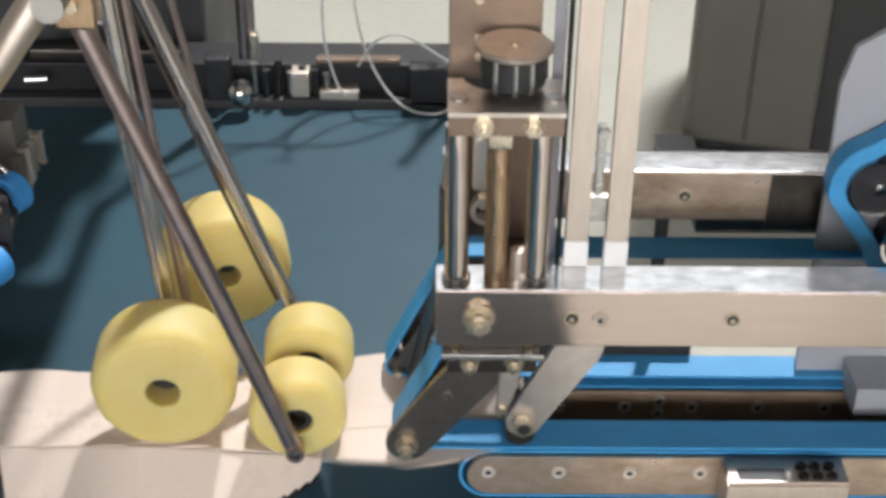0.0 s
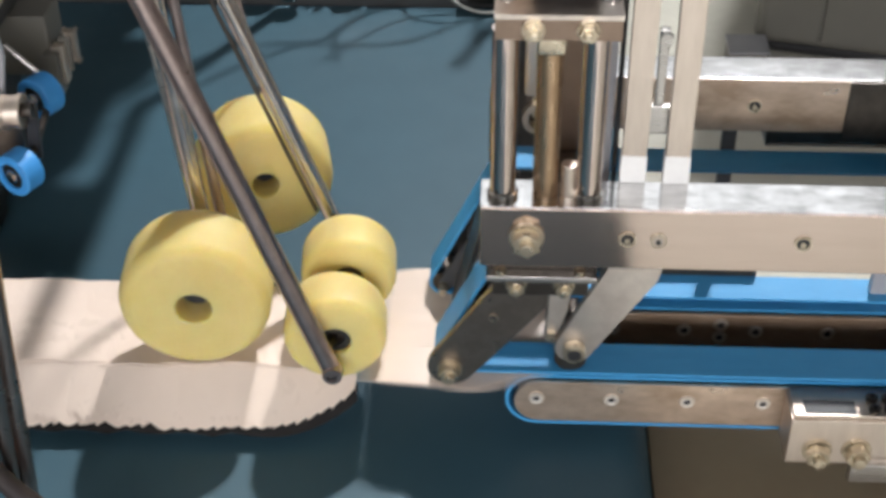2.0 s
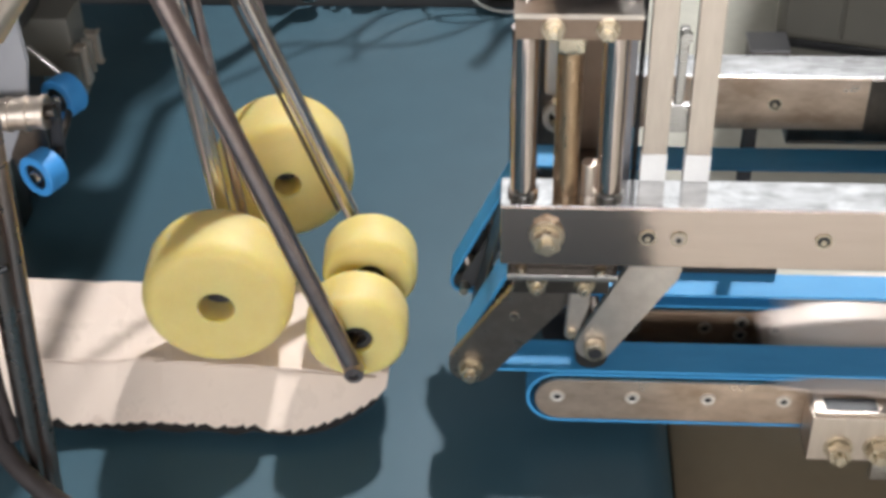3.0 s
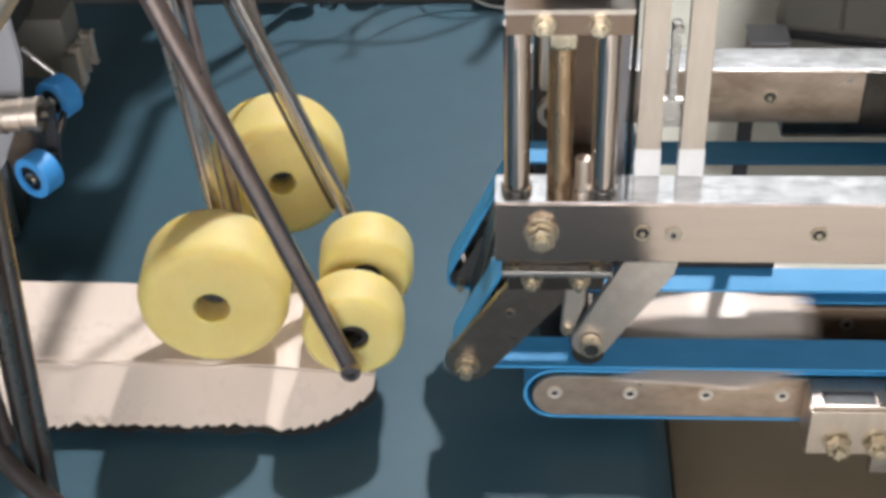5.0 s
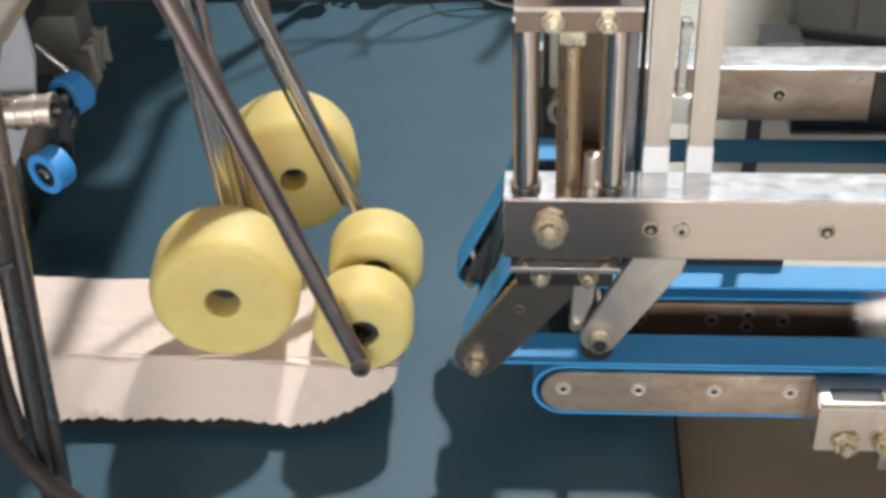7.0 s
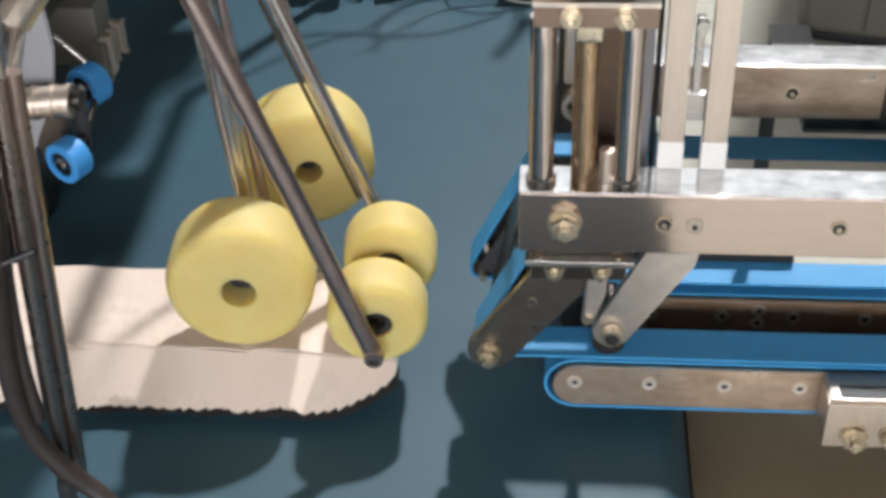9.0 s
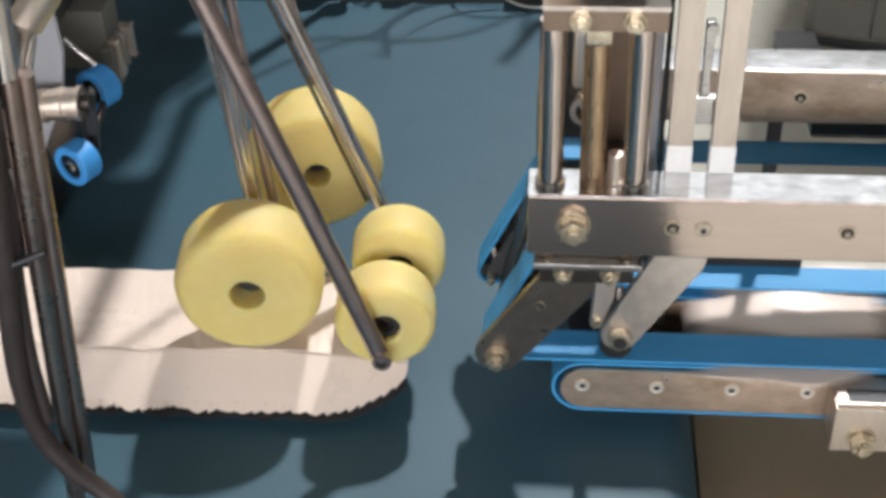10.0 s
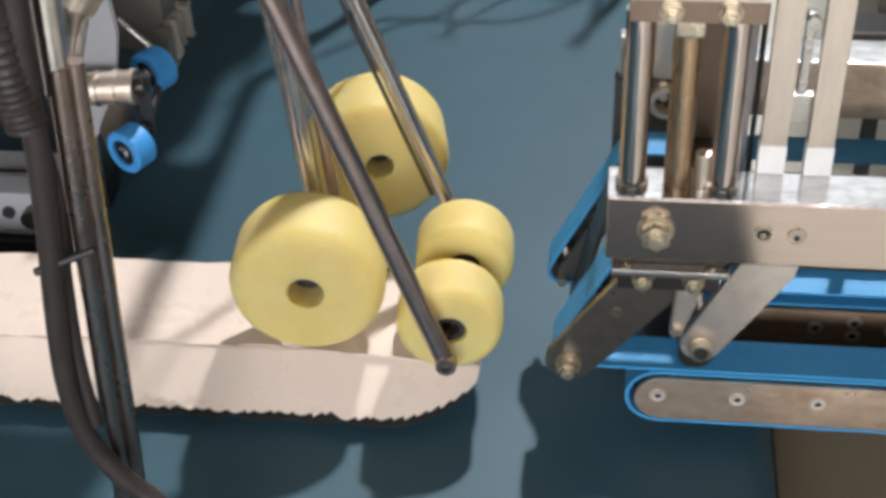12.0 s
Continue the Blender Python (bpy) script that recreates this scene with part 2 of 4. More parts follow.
# near-black: shade put into the colour of the strip under the stack
EDGESHADE = mat("under_edge_shade", (0.010, 0.009, 0.009), 0.85, 0.0, (0.017, 0.015, 0.014), 60, 0.6, 0.1, 500)
BOARD = mat("board_inside", (0.66, 0.60, 0.54), 0.7, 0.0, (0.6, 0.54, 0.48), 60, 0.5, 0.1, 600)
HOSE = mat("black_rubber_hose", (0.030, 0.022, 0.020), 0.45, 0.0, (0.046, 0.035, 0.032), 80, 0.6, 0.2, 400)
CABLE = mat("white_cable", (0.7, 0.7, 0.66), 0.45)
GREYPLATE = mat("grey_enamel", (0.35, 0.355, 0.375), 0.32, 0.0, (0.31, 0.315, 0.335), 25, 0.5, 0.08, 400)
CABINET = mat("cabinet_grey", (0.20, 0.19, 0.165), 0.45, 0.0, (0.17, 0.16, 0.14), 4, 0.6, 0.1, 250)
FLOOR = mat("pale_epoxy_floor", (0.60, 0.59, 0.51), 0.3, 0.0, (0.53, 0.52, 0.455), 2.5, 0.7, 0.1, 40, None, 0.45, 0.0, 0.0, 0.08)
TRAY = mat("brown_tray", (0.27, 0.210, 0.135), 0.5, 0.0, (0.20, 0.15, 0.095), 9, 0.7, 0.15, 300)
WALL = mat("hall_wall", (0.34, 0.32, 0.29), 0.8, 0.0, (0.30, 0.285, 0.255), 0.8, 0.6, 0.1, 30)
CEIL = mat("hall_ceiling", (0.20, 0.20, 0.20), 0.85, 0.0, (0.17, 0.17, 0.17), 0.8)

lamp("high_bay_lamp", (0.93, 2.65, 4.15), (0, 0.05, 0.1), 0.18, 0.18, 292, (0.968, 0.955, 0.975), "square white high-bay lamp under the hall ceiling")

# ---------------------------------------------------------------- hall
solid("floor", box(-5, 5, -5, 5, -0.75, -0.70), FLOOR, "pale grey-green epoxy factory floor", "floor", kind="structure")
for x0, x1, z0, z1 in ((-5.15, -2.2, -0.75, 4.4), (2.0, 5.15, -0.75, 4.4), (-2.2, 2.0, -0.75, 2.85), (-2.2, 2.0, 4.2, 4.4)):
    solid("wall_north", box(x0, x1, 5, 5.15, z0, z1), WALL, "plain beige hall wall under a high window", "wall", kind="structure")
# Unseen high window added so that the beams' tops reflect its brightness
win = thing("window_2", (0.5, 5.08, 2.9), "unseen long high window added for a sheen on steel", "window", kind="structure")
for z in (2.88, 4.17):
    part("window_frame", box(-2.2, 2.0, 5.05, 5.11, z - 0.03, z + 0.03, 0.004), WHITE, win)
for k in range(5):
    part("mullion", box(-2.2 + k * 1.035, -2.14 + k * 1.035, 5.05, 5.11, 2.91, 4.14, 0.004), WHITE, win)
li = bpy.data.lights.new("high_window_daylight", "AREA")
li.shape, li.size, li.size_y, li.energy, li.color = "RECTANGLE", 4.1, 1.26, 24, (0.95, 0.97, 1.0)
new("high_window_daylight", li).matrix_world = look((-0.1, 4.98, 3.525), (0.3, 0, 1.0))
for x0, x1, z0, z1 in ((-5.15, -2.4, -0.75, 4.4), (2.4, 5.15, -0.75, 4.4), (-2.4, 2.4, -0.75, 0.45), (-2.4, 2.4, 2.45, 4.4)):
    solid("wall_south", box(x0, x1, -5.15, -5, z0, z1), WALL, "plain beige hall wall beside a wide window", "wall", kind="structure")
# Unseen window added to fill the front faces with light
win = thing("window_1", (0, -5.08, 0.45), "unseen white-framed window added for fill light from the front", "window", kind="structure")
for z in (0.48, 2.42):
    part("window_frame", box(-2.4, 2.4, -5.11, -5.05, z - 0.03, z + 0.03, 0.004), WHITE, win)
for k in range(5):
    part("mullion", box(-2.4 + k * 1.185, -2.34 + k * 1.185, -5.11, -5.05, 0.51, 2.39, 0.004), WHITE, win)
# Glowing sheet added for the metals to reflect
solid("backdrop", box(-4, 4, -6.05, -6.0, -0.7, 4.6), glow("backdrop_glow", (0.95, 0.97, 1.0), 1.6), "plain glowing sheet added outside the unseen window", "backdrop", kind="structure")
li = bpy.data.lights.new("window_daylight", "AREA")
li.shape, li.size, li.size_y, li.energy, li.color = "RECTANGLE", 4.6, 1.85, 214, (0.962, 0.953, 1.0)
new("window_daylight", li).matrix_world = look((0, -4.98, 1.45), (0, 0, 0.4))
solid("wall_east", box(5, 5.15, -5, 5, -0.75, 4.4), WALL, "plain beige hall wall", "wall", kind="structure")
solid("wall_west", box(-5.15, -5, -5, 5, -0.75, 4.4), WALL, "plain beige hall wall", "wall", kind="structure")
solid("ceiling", box(-5.15, 5.15, -5.15, 5.15, 4.4, 4.5), CEIL, "pale hall ceiling", "ceiling", kind="structure")

# ---------------------------------------------------------------- delivery conveyor with the wide teal belt
BZ = 0.046
conv = thing("delivery_conveyor", (-0.55, 0.02, -0.70), "wide teal delivery belt on a dark steel conveyor frame", "conveyor")
loop = arc(0.160, 0.0185, 0.0275, 90, -90, 10) + arc(-1.35, 0.0185, 0.0275, 270, 90, 10)
part("belt", ribbon(loop, -0.58, 0.637, 0.003), BELT, conv, "teal woven rubber belt")
for ex in (0.160, -1.35):
    part("end_roller", rod((ex, -0.60, 0.0185), (ex, 0.65, 0.0185), 0.024, seg=32), STEEL, conv)
part("bed", box(-1.31, 0.125, -0.57, 0.63, 0.024, 0.041), DARK, conv)
for sy in (-0.61, 0.64):
    part("side_rail", box(-1.40, 0.185, sy, sy + 0.02, -0.03, 0.040 if sy < 0 else 0.056, 0.003), DARK, conv)
for fx in (-1.2, 0.02):
    for fy in (-0.58, 0.63):
        part("leg", box(fx - 0.025, fx + 0.025, fy - 0.025, fy + 0.025, -0.70, -0.02, 0.003), DARK, conv)

# brown tray under the machine's end
tray = thing("drip_tray", (0.60, 0.0, -0.70), "brown painted sheet-metal tray beside the belt's end", "tray")
part("edge_strip", box(0.140, 0.1960, -0.085, 0.150, -0.022, -0.016, 0.001), DARK, tray)
part("pan", box(0.1900, 1.9, -0.085, 0.150, 0.004, 0.010, 0.002), TRAY, tray)
for fx in (0.26, 1.8):
    part("foot", box(fx - 0.02, fx + 0.02, -0.08, -0.04, -0.70, 0.003), DARK, tray)
    part("foot", box(fx - 0.02, fx + 0.02, 0.0, 0.04, -0.70, 0.003), DARK, tray)

# ---------------------------------------------------------------- upper beam with its column
BY0, BY1 = -0.030, -0.002
beam = thing("steel_beam", (0.30, -0.016, 0.23), "polished steel carrier beam with bolts and drilled holes", "beam")
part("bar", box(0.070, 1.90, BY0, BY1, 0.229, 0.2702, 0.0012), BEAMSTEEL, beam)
# Lighter steel on top: the light falling there is put into its colour
part("top_face", box(0.0702, 1.89, BY0 + 0.0004, BY1 - 0.0004, 0.2703, 0.2711, 0.0003), LITTOP, beam, "top face in lighter steel for the light on it")
hexbolt(0.0965, BY0 - 0.0005, 0.251, 0.0145, beam, "tall zinc bolt with washers")
socket(0.1535, BY0 - 0.0005, 0.2505, 0.0042, beam)
socket(0.1710, BY0 - 0.0005, 0.2500, 0.0042, beam, False)
socket(0.2520, BY0 - 0.0005, 0.2500, 0.0042, beam)
socket(0.42, BY0 - 0.0005, 0.2500, 0.0042, beam)

col = thing("height_adjuster", (0.106, -0.016, 0.271), "upright adjuster with chrome guide posts, bronze spindle and black knob", "adjuster")
for px in (0.0825, 0.1305):
    post = part("guide_post", rod((px, -0.017, 0.271), (px, -0.017, 0.3768), 0.0073, seg=32), POST, col)
    part("collar", lathe([(0.0074, 0), (0.0088, 0), (0.0088, 0.003), (0.0078, 0.0042), (0.0074, 0.0042)], 28, Matrix.Translation((px, -0.017, 0.2712))), CHROME, post)
spin = part("spindle", rod((0.1065, -0.014, 0.2712), (0.1065, -0.014, 0.3765), 0.0072, seg=28), BRONZE, col, "bronze lead screw tube")
part("nut", box(0.0990, 0.1140, -0.025, -0.004, 0.3640, 0.3765, 0.0020), ZINC, spin)
part("side_shaft", rod((0.1195, -0.016, 0.2712), (0.1195, -0.016, 0.292), 0.0046, seg=20, bevel=0.0008), ALU, col)
# top plate with a round bite for the knob
pl = [(0.077, -0.0310)] + [(0.142, -0.0310), (0.142, 0.012)] + [(0.108 + 0.023 * math.cos(radians(a)), 0.016 + 0.020 * math.sin(radians(a))) for a in range(-10, -171, -16)] + [(0.077, 0.012)]
tops = []
for z0, z1, name, material, grow in ((0.377, 0.3888, "bridge_block", BROWNPLATE, 0.0), (0.3890, 0.3918, "top_plate", BRIGHTARM, 0.0006)):
    bm = bmesh.new()
    f = bm.faces.new([bm.verts.new((x + (grow if x > 0.14 else -grow if x < 0.078 else 0), y - (grow if y < -0.03 else 0), z0)) for x, y in pl])
    for v in bmesh.ops.extrude_face_region(bm, geom=[f])["geom"]:
        if isinstance(v, bmesh.types.BMVert):
            v.co.z = z1
    tops.append(part(name, bm, material, col, smooth=False))
top = tops[1]
hexbolt(0.0965, -0.0312, 0.3835, 0.0088, col)
hexbolt(0.1245, -0.0312, 0.3835, 0.0088, col)
for hx in (0.083, 0.137):
    part("washer", rod((hx, -0.012, 0.3914), (hx, -0.012, 0.3925), 0.0055, seg=20), STEEL, top)
# knob: slotted black barrel under a grey disc
knob = part("knob", lathe([(0.0, 0.3916), (0.012, 0.3916), (0.0185, 0.397), (0.0195, 0.412), (0.0195, 0.416), (0.0, 0.416)], 36, Matrix.Translation((0.114, 0.0, 0.0))), BLACK, col, "black knurled hand knob")
part("disc", lathe([(0.0, 0.4162), (0.0215, 0.4162), (0.0222, 0.4172), (0.0222, 0.4186), (0.0213, 0.4196), (0.0, 0.4196)], 40, Matrix.Translation((0.114, 0.0, 0.0))), ALU, knob, "grey disc")
part("disc_screw", rod((0.114, 0, 0.4196), (0.114, 0, 0.4206), 0.0028, seg=12), ZINC, knob)
for a in (-125, -90, -62):
    c, s = math.cos(radians(a)), math.sin(radians(a))
    part("rib", rod((0.114 + 0.0195 * c, 0.0195 * s, 0.396), (0.114 + 0.0195 * c, 0.0195 * s, 0.4155), 0.0016, seg=8), CHROME, knob)
bp = part("back_plate", box(0.077, 0.131, 0.0245, 0.0305, 0.385, 0.452, 0.0012), BROWNPLATE, col, "brown anodised back plate")
part("back_strip", box(0.106, 0.134, 0.0245, 0.0305, 0.265, 0.3848, 0.001), BROWNPLATE, col)
part("back_foot", box(0.108, 0.132, 0.0, 0.0245, 0.2712, 0.2745, 0.0006), DARKSTEEL, col)
for z in (0.400, 0.412, 0.436):
    part("screw", rod((0.0945, 0.0245, z), (0.0945, 0.0225, z), 0.0026, seg=12), ZINC, bp)
part("cap", box(0.074, 0.136, 0.020, 0.050, 0.4522, 0.459, 0.001), ZINC, col)
part("rear_knob", lathe([(0, 0.4592), (0.012, 0.4592), (0.0175, 0.464), (0.0175, 0.476), (0, 0.476)], 32, Matrix.Translation((0.109, 0.036, 0))), BLACK, col)

for i, (x0, x1) in enumerate(((0.1492, 0.1632), (0.1738, 0.1878))):
    t = thing("flat_bar", ((x0 + x1) / 2, 0.0, 0.271), "upright flat steel bar standing on the beam", "bar", "upright flat bars")
    part("bar", box(x0, x1, -0.0035, 0.0025, 0.2712, 0.62, 0.0006), ALU, t)
    # White band at the foot paints in the strong light on the bar
    part("white_sleeve", box(x0 - 0.0004, x1 + 0.0004, -0.0043, 0.0031, 0.2712, 0.2895, 0.0006), LITWHITE, t, "white foot band standing for strong light")
br = thing("cross_bracket", (0.168, 0.008, 0.30), "slotted steel bracket fixed between two flat bars", "bracket")
part("web", box(0.155, 0.180, 0.0028, 0.0078, 0.300, 0.318, 0.0008), STEEL, br)
part("tongue", box(0.1655, 0.1705, 0.0028, 0.0078, 0.3182, 0.366, 0.0008), STEEL, br)
part("lug", rod((0.1685, 0.0028, 0.362), (0.1685, -0.002, 0.362), 0.0036, seg=16), STEEL, br)
# unseen head at the bars' upper ends and bridge behind, added for shade
br = thing("bar_head", (0.22, 0.05, 0.48), "unseen grey block on the flat bars, added to cast shade", "block")
part("block", box(0.140, 0.300, 0.0045, 0.0995, 0.480, 0.600, 0.003), GREYPLATE, br)
br = thing("machine_bridge", (0.62, 0.21, 0.72), "unseen grey rail above the belts, added to cast shade", "bridge")
part("rail", box(0.275, 0.95, 0.190, 0.385, 0.720, 0.760, 0.003), GREYPLATE, br)
t = thing("guide_strip", (0.1435, 0.03, 0.23), "thin grey guide strip behind the flat bars", "strip")
part("strip", box(0.1385, 0.1455, 0.026, 0.029, 0.215, 0.60, 0.0006), GREYPLATE, t)
part("edge_rod", rod((0.1478, 0.024, 0.215), (0.1478, 0.024, 0.60), 0.0016, seg=10), BLACK, t)

# ---------------------------------------------------------------- hold-down bracket with two arms
hold = thing("hold_down_bracket", (0.10, -0.015, 0.21), "steel bracket under the beam with two slanting arms", "bracket")
part("flange", box(0.0740, 0.1380, -0.0330, -0.004, 0.2195, 0.2240, 0.0008), STEEL, hold)
part("spacer", box(0.0760, 0.1360, -0.027, -0.006, 0.2242, 0.2288, 0.0006), DARKSTEEL, hold)
part("block", box(0.0775, 0.1340, -0.0250, -0.004, 0.2040, 0.2193, 0.001), DARKSTEEL, hold)
hexbolt(0.0915, -0.0255, 0.2135, 0.0092, hold)
hexbolt(0.1195, -0.0255, 0.2135, 0.0092, hold)
for sx in (0.082, 0.128):
    part("screw", rod((sx, -0.029, 0.2242), (sx, -0.029, 0.2268), 0.0034, seg=14), ZINC, hold)


def arm_outline(x0, z0, x1, z1, r0, r1):
    d = Vector((x1 - x0, z1 - z0))
    a = math.degrees(math.atan2(d.y, d.x))
    return arc(x0, z0, r0, a + 90, a + 270, 10) + arc(x1, z1, r1, a - 90, a + 90, 6)


left_arm = part("arm", plate(arm_outline(0.0520, 0.1275, 0.1050, 0.2000, 0.0150, 0.0180), -0.0045, 0.0010, 0.0004), ARMSTEEL, hold, "worn slanting steel arm")
hexbolt(0.0512, -0.0048, 0.1262, 0.0118, left_arm, "zinc pivot bolt")
socket(0.0785, -0.0050, 0.1690, 0.0026, left_arm)
right_arm = part("arm", plate(arm_outline(0.1285, 0.1530, 0.1620, 0.2140, 0.0120, 0.0155), -0.0125, -0.0065, 0.0004), BRIGHTARM, hold, "bright slanting steel arm with a pin")
part("pin", rod((0.1285, -0.0128, 0.1530), (0.1285, -0.020, 0.1530), 0.0070, seg=24, bevel=0.0012), ZINC, right_arm)
part("pin_core", rod((0.1285, -0.0200, 0.1530), (0.1285, -0.0206, 0.1530), 0.0042, seg=18), BLACK, right_arm)
part("link", plate([(0.1120, 0.2038), (0.1250, 0.2038), (0.1240, 0.1830), (0.1180, 0.1630), (0.1130, 0.1560), (0.1095, 0.1600), (0.1105, 0.1760)], -0.0120, -0.0060, 0.0008), BRIGHTARM, hold, "bright hooked link")
part("link_pin", rod((0.1140, -0.0122, 0.1640), (0.1140, -0.0160, 0.1640), 0.0030, seg=14), ZINC, hold)
part("cross_pin", rod((0.1285, -0.0066, 0.1530), (0.1285, 0.030, 0.1530), 0.0045, seg=16), DARKSTEEL, hold)
part("foot_roller", rod((0.1285, 0.014, 0.1210), (0.1285, 0.036, 0.1210), 0.0105, seg=24), DARKSTEEL, hold)
part("hanger", box(0.124, 0.133, 0.0305, 0.0340, 0.118, 0.156, 0.001), DARKSTEEL, hold)

# ---------------------------------------------------------------- transport belts
def upper_belt(y0, y1, nx, zt, label):
    """Pressing belt: flat run over the sheets, up the slanting nose, back over the top."""
    t = thing("upper_belt", (0.5, (y0 + y1) / 2, 0.108), label, "belt", "upper transport belts")
    ux = nx + 0.42 * (zt - 0.115)
    zu = zt - 0.010
    dx, dz = ux - nx, zu - 0.119
    a = math.degrees(math.atan2(dz, dx))
    run = arc(1.85, (zt + 0.109) / 2, (zt - 0.109) / 2, 90, -90, 14) + arc(nx, 0.119, 0.010, 270, 90 + a, 8) + arc(ux, zu, 0.010, 90 + a, 90, 6)
    part("belt", ribbon(run, y0, y1, 0.0018), BLUE, t, "blue flat belt")
    for cx, cz in ((nx, 0.119), (ux, zu)):
        p = part("pulley", rod((cx, y0 + 0.001, cz), (cx, y1 - 0.001, cz), 0.0078, seg=24), DARKSTEEL, t)
        part("axle", rod((cx, y0 - 0.012, cz), (cx, y1 + 0.012, cz), 0.003, seg=12), ZINC, p)
    part("drive_pulley", rod((1.85, y0 + 0.001, (zt + 0.109) / 2), (1.85, y1 - 0.001, (zt + 0.109) / 2), (zt - 0.109) / 2 - 0.002, seg=32), STEEL, t)
    back = part("nose_plate", plate(arm_outline(nx + 0.002, 0.121, ux + 0.004, zu - 0.003, 0.0068, 0.0068), y1 + 0.001, y1 + 0.004), DARKSTEEL, t)
    part("nose_plate", plate(arm_outline(nx + 0.003, 0.122, ux + 0.004, zu - 0.004, 0.0058, 0.0058), y0 - 0.0035, y0 - 0.0012, 0.0003), DARK, t)
    for k in (0.3, 0.52, 0.74):
        part("idler", rod((nx + 0.007 + (ux - nx) * k, y0 - 0.0055, 0.119 + (zu - 0.119) * k), (nx + 0.007 + (ux - nx) * k, y1 + 0.001, 0.119 + (zu - 0.119) * k), 0.0046, seg=14), STEEL, back)
    return t


t = upper_belt(0.0115, 0.0405, 0.0500, 0.2160, "blue upper transport belt running up a slanting nose")
# Added plates that stop lamplight leaking between beam and belts, mostly out of sight
part("packer", box(0.140, 1.78, -0.0130, 0.0080, 0.2185, 0.2286, 0.0006), DARKSTEEL, t)
part("nose_cover", plate([(0.0485, 0.1145), (0.0510, 0.1145), (0.0735, 0.2104), (0.0705, 0.2104)], 0.0412, 0.0812, 0.0003), DARKSTEEL, t)
part("gap_strip", box(0.104, 1.78, 0.0005, 0.0392, 0.2105, 0.2130, 0.0006), DARKSTEEL, t)
part("cover_strip", box(0.0705, 1.78, 0.0660, 0.0830, 0.2105, 0.2130, 0.0006), DARKSTEEL, t)
upper_belt(0.0916, 0.1165, 0.0430, 0.2165, "second blue upper transport belt with a hooked nose")


def plate_screw(x, y, z, parent):
    """A pan-head screw with a pale worn rim and a dark drive hole, on a face that looks towards -Y at y."""
    sc = part("screw", lathe([(0.0022, -0.0010), (0.0028, -0.0013), (0.0046, -0.0012), (0.0052, 0.0), (0.0022, 0.0)], 20, Matrix.Translation((x, y, z)) @ AWAY), RIVET, parent)
    part("drive_hole", rod((x, y - 0.0004, z), (x, y + 0.0002, z), 0.0023, seg=10), BLACK, sc)


def lower_belt(y0, y1, x0, label, first=0.0205, metal=None):
    t = thing("lower_belt", (0.5, (y0 + y1) / 2, 0.06), label, "belt", "lower transport belts")
    run = arc(1.85, 0.0820, 0.0215, 90, -90, 12) + arc(x0 + 0.0215, 0.0820, 0.0215, 270, 90, 12)
    part("belt", ribbon(run, y0, y1, 0.002), BLUE, t, "blue flat belt")
    z0, z1 = 0.0662, 0.1003
    r = (z1 - z0) / 2
    side = part("side_plate", plate(arc(x0 + 0.0058 + r, (z0 + z1) / 2, r, 90, 270, 12) + [(1.86, z0), (1.86, z1)], y0 - 0.0035, y0 - 0.0003, 0.0004), metal or PLATESTEEL, t, "worn steel side plate with screws")
    part("core", box(x0 + 0.03, 1.84, y0 + 0.001, y1 - 0.001, 0.0640, 0.1000), DARKSTEEL, t)
    for k in range(7):
        sx = x0 + first + k * 0.0495
        if sx < 0.45:
            plate_screw(sx, y0 - 0.0035, 0.0865, side)
    return t


lower_belt(0.0160, 0.0450, 0.0870, "blue lower transport belt round a steel plate")
rear_lower = lower_belt(0.0886, 0.1150, 0.1000, "second blue lower transport belt round a browned plate", 0.0120, BROWNED)
side = rear_lower.children[1]
for dz in (-0.0055, 0.0055):
    plate_screw(0.2360, 0.0851, 0.0865 + dz, side)
part("end_cover", plate(arc(0.1150, 0.0835, 0.0178, 90, 270, 14) + [(0.1560, 0.0657), (0.1560, 0.1013)], 0.0822, 0.0848, 0.0004), BLACK, rear_lower, "black rounded end cover")

# Hidden sheet added so that no light streaks across the tray
t = thing("bottom_cover", (0.5, 0.061, 0.066), "hidden dark sheet between the lower belts, added to stop light", "cover")
part("sheet", box(0.118, 1.80, 0.0460, 0.0840, 0.0665, 0.0695, 0.0006), DARKSTEEL, t)
part("rib", box(0.118, 1.80, 0.0590, 0.0620, 0.0560, 0.0663, 0.0004), DARKSTEEL, t)

t = thing("frame_rail", (0.2, 0.125, 0.06), "dark steel frame rail behind the second lower belt", "rail")
part("rail", box(0.11, 0.262, 0.1172, 0.128, 0.050, 0.128, 0.001), DARKSTEEL, t)
part("tie", rod((0.20, 0.1165, 0.082), (0.20, 0.100, 0.082), 0.004, seg=12), STEEL, t)

clamp = thing("clamp_block", (0.30, 0.0, 0.062), "polished steel clamp block with two bolts on the lower belt", "clamp")
part("block", box(0.2690, 0.352, -0.0165, 0.0110, 0.0625, 0.1000, 0.0010), ALU, clamp)
part("lid", box(0.2705, 0.352, -0.0145, 0.0120, 0.1002, 0.1030, 0.0006), ALU, clamp)
hexbolt(0.2880, -0.0167, 0.0745, 0.0138, clamp)
hexbolt(0.3130, -0.0167, 0.0755, 0.0138, clamp)
# Thin dark patch on the lid: a reflection put in as colour
part("lid_recess", box(0.2770, 0.3100, -0.0125, -0.0010, 0.1031, 0.1036, 0.0002), DARK, clamp, "dark patch standing for a reflection in the lid")
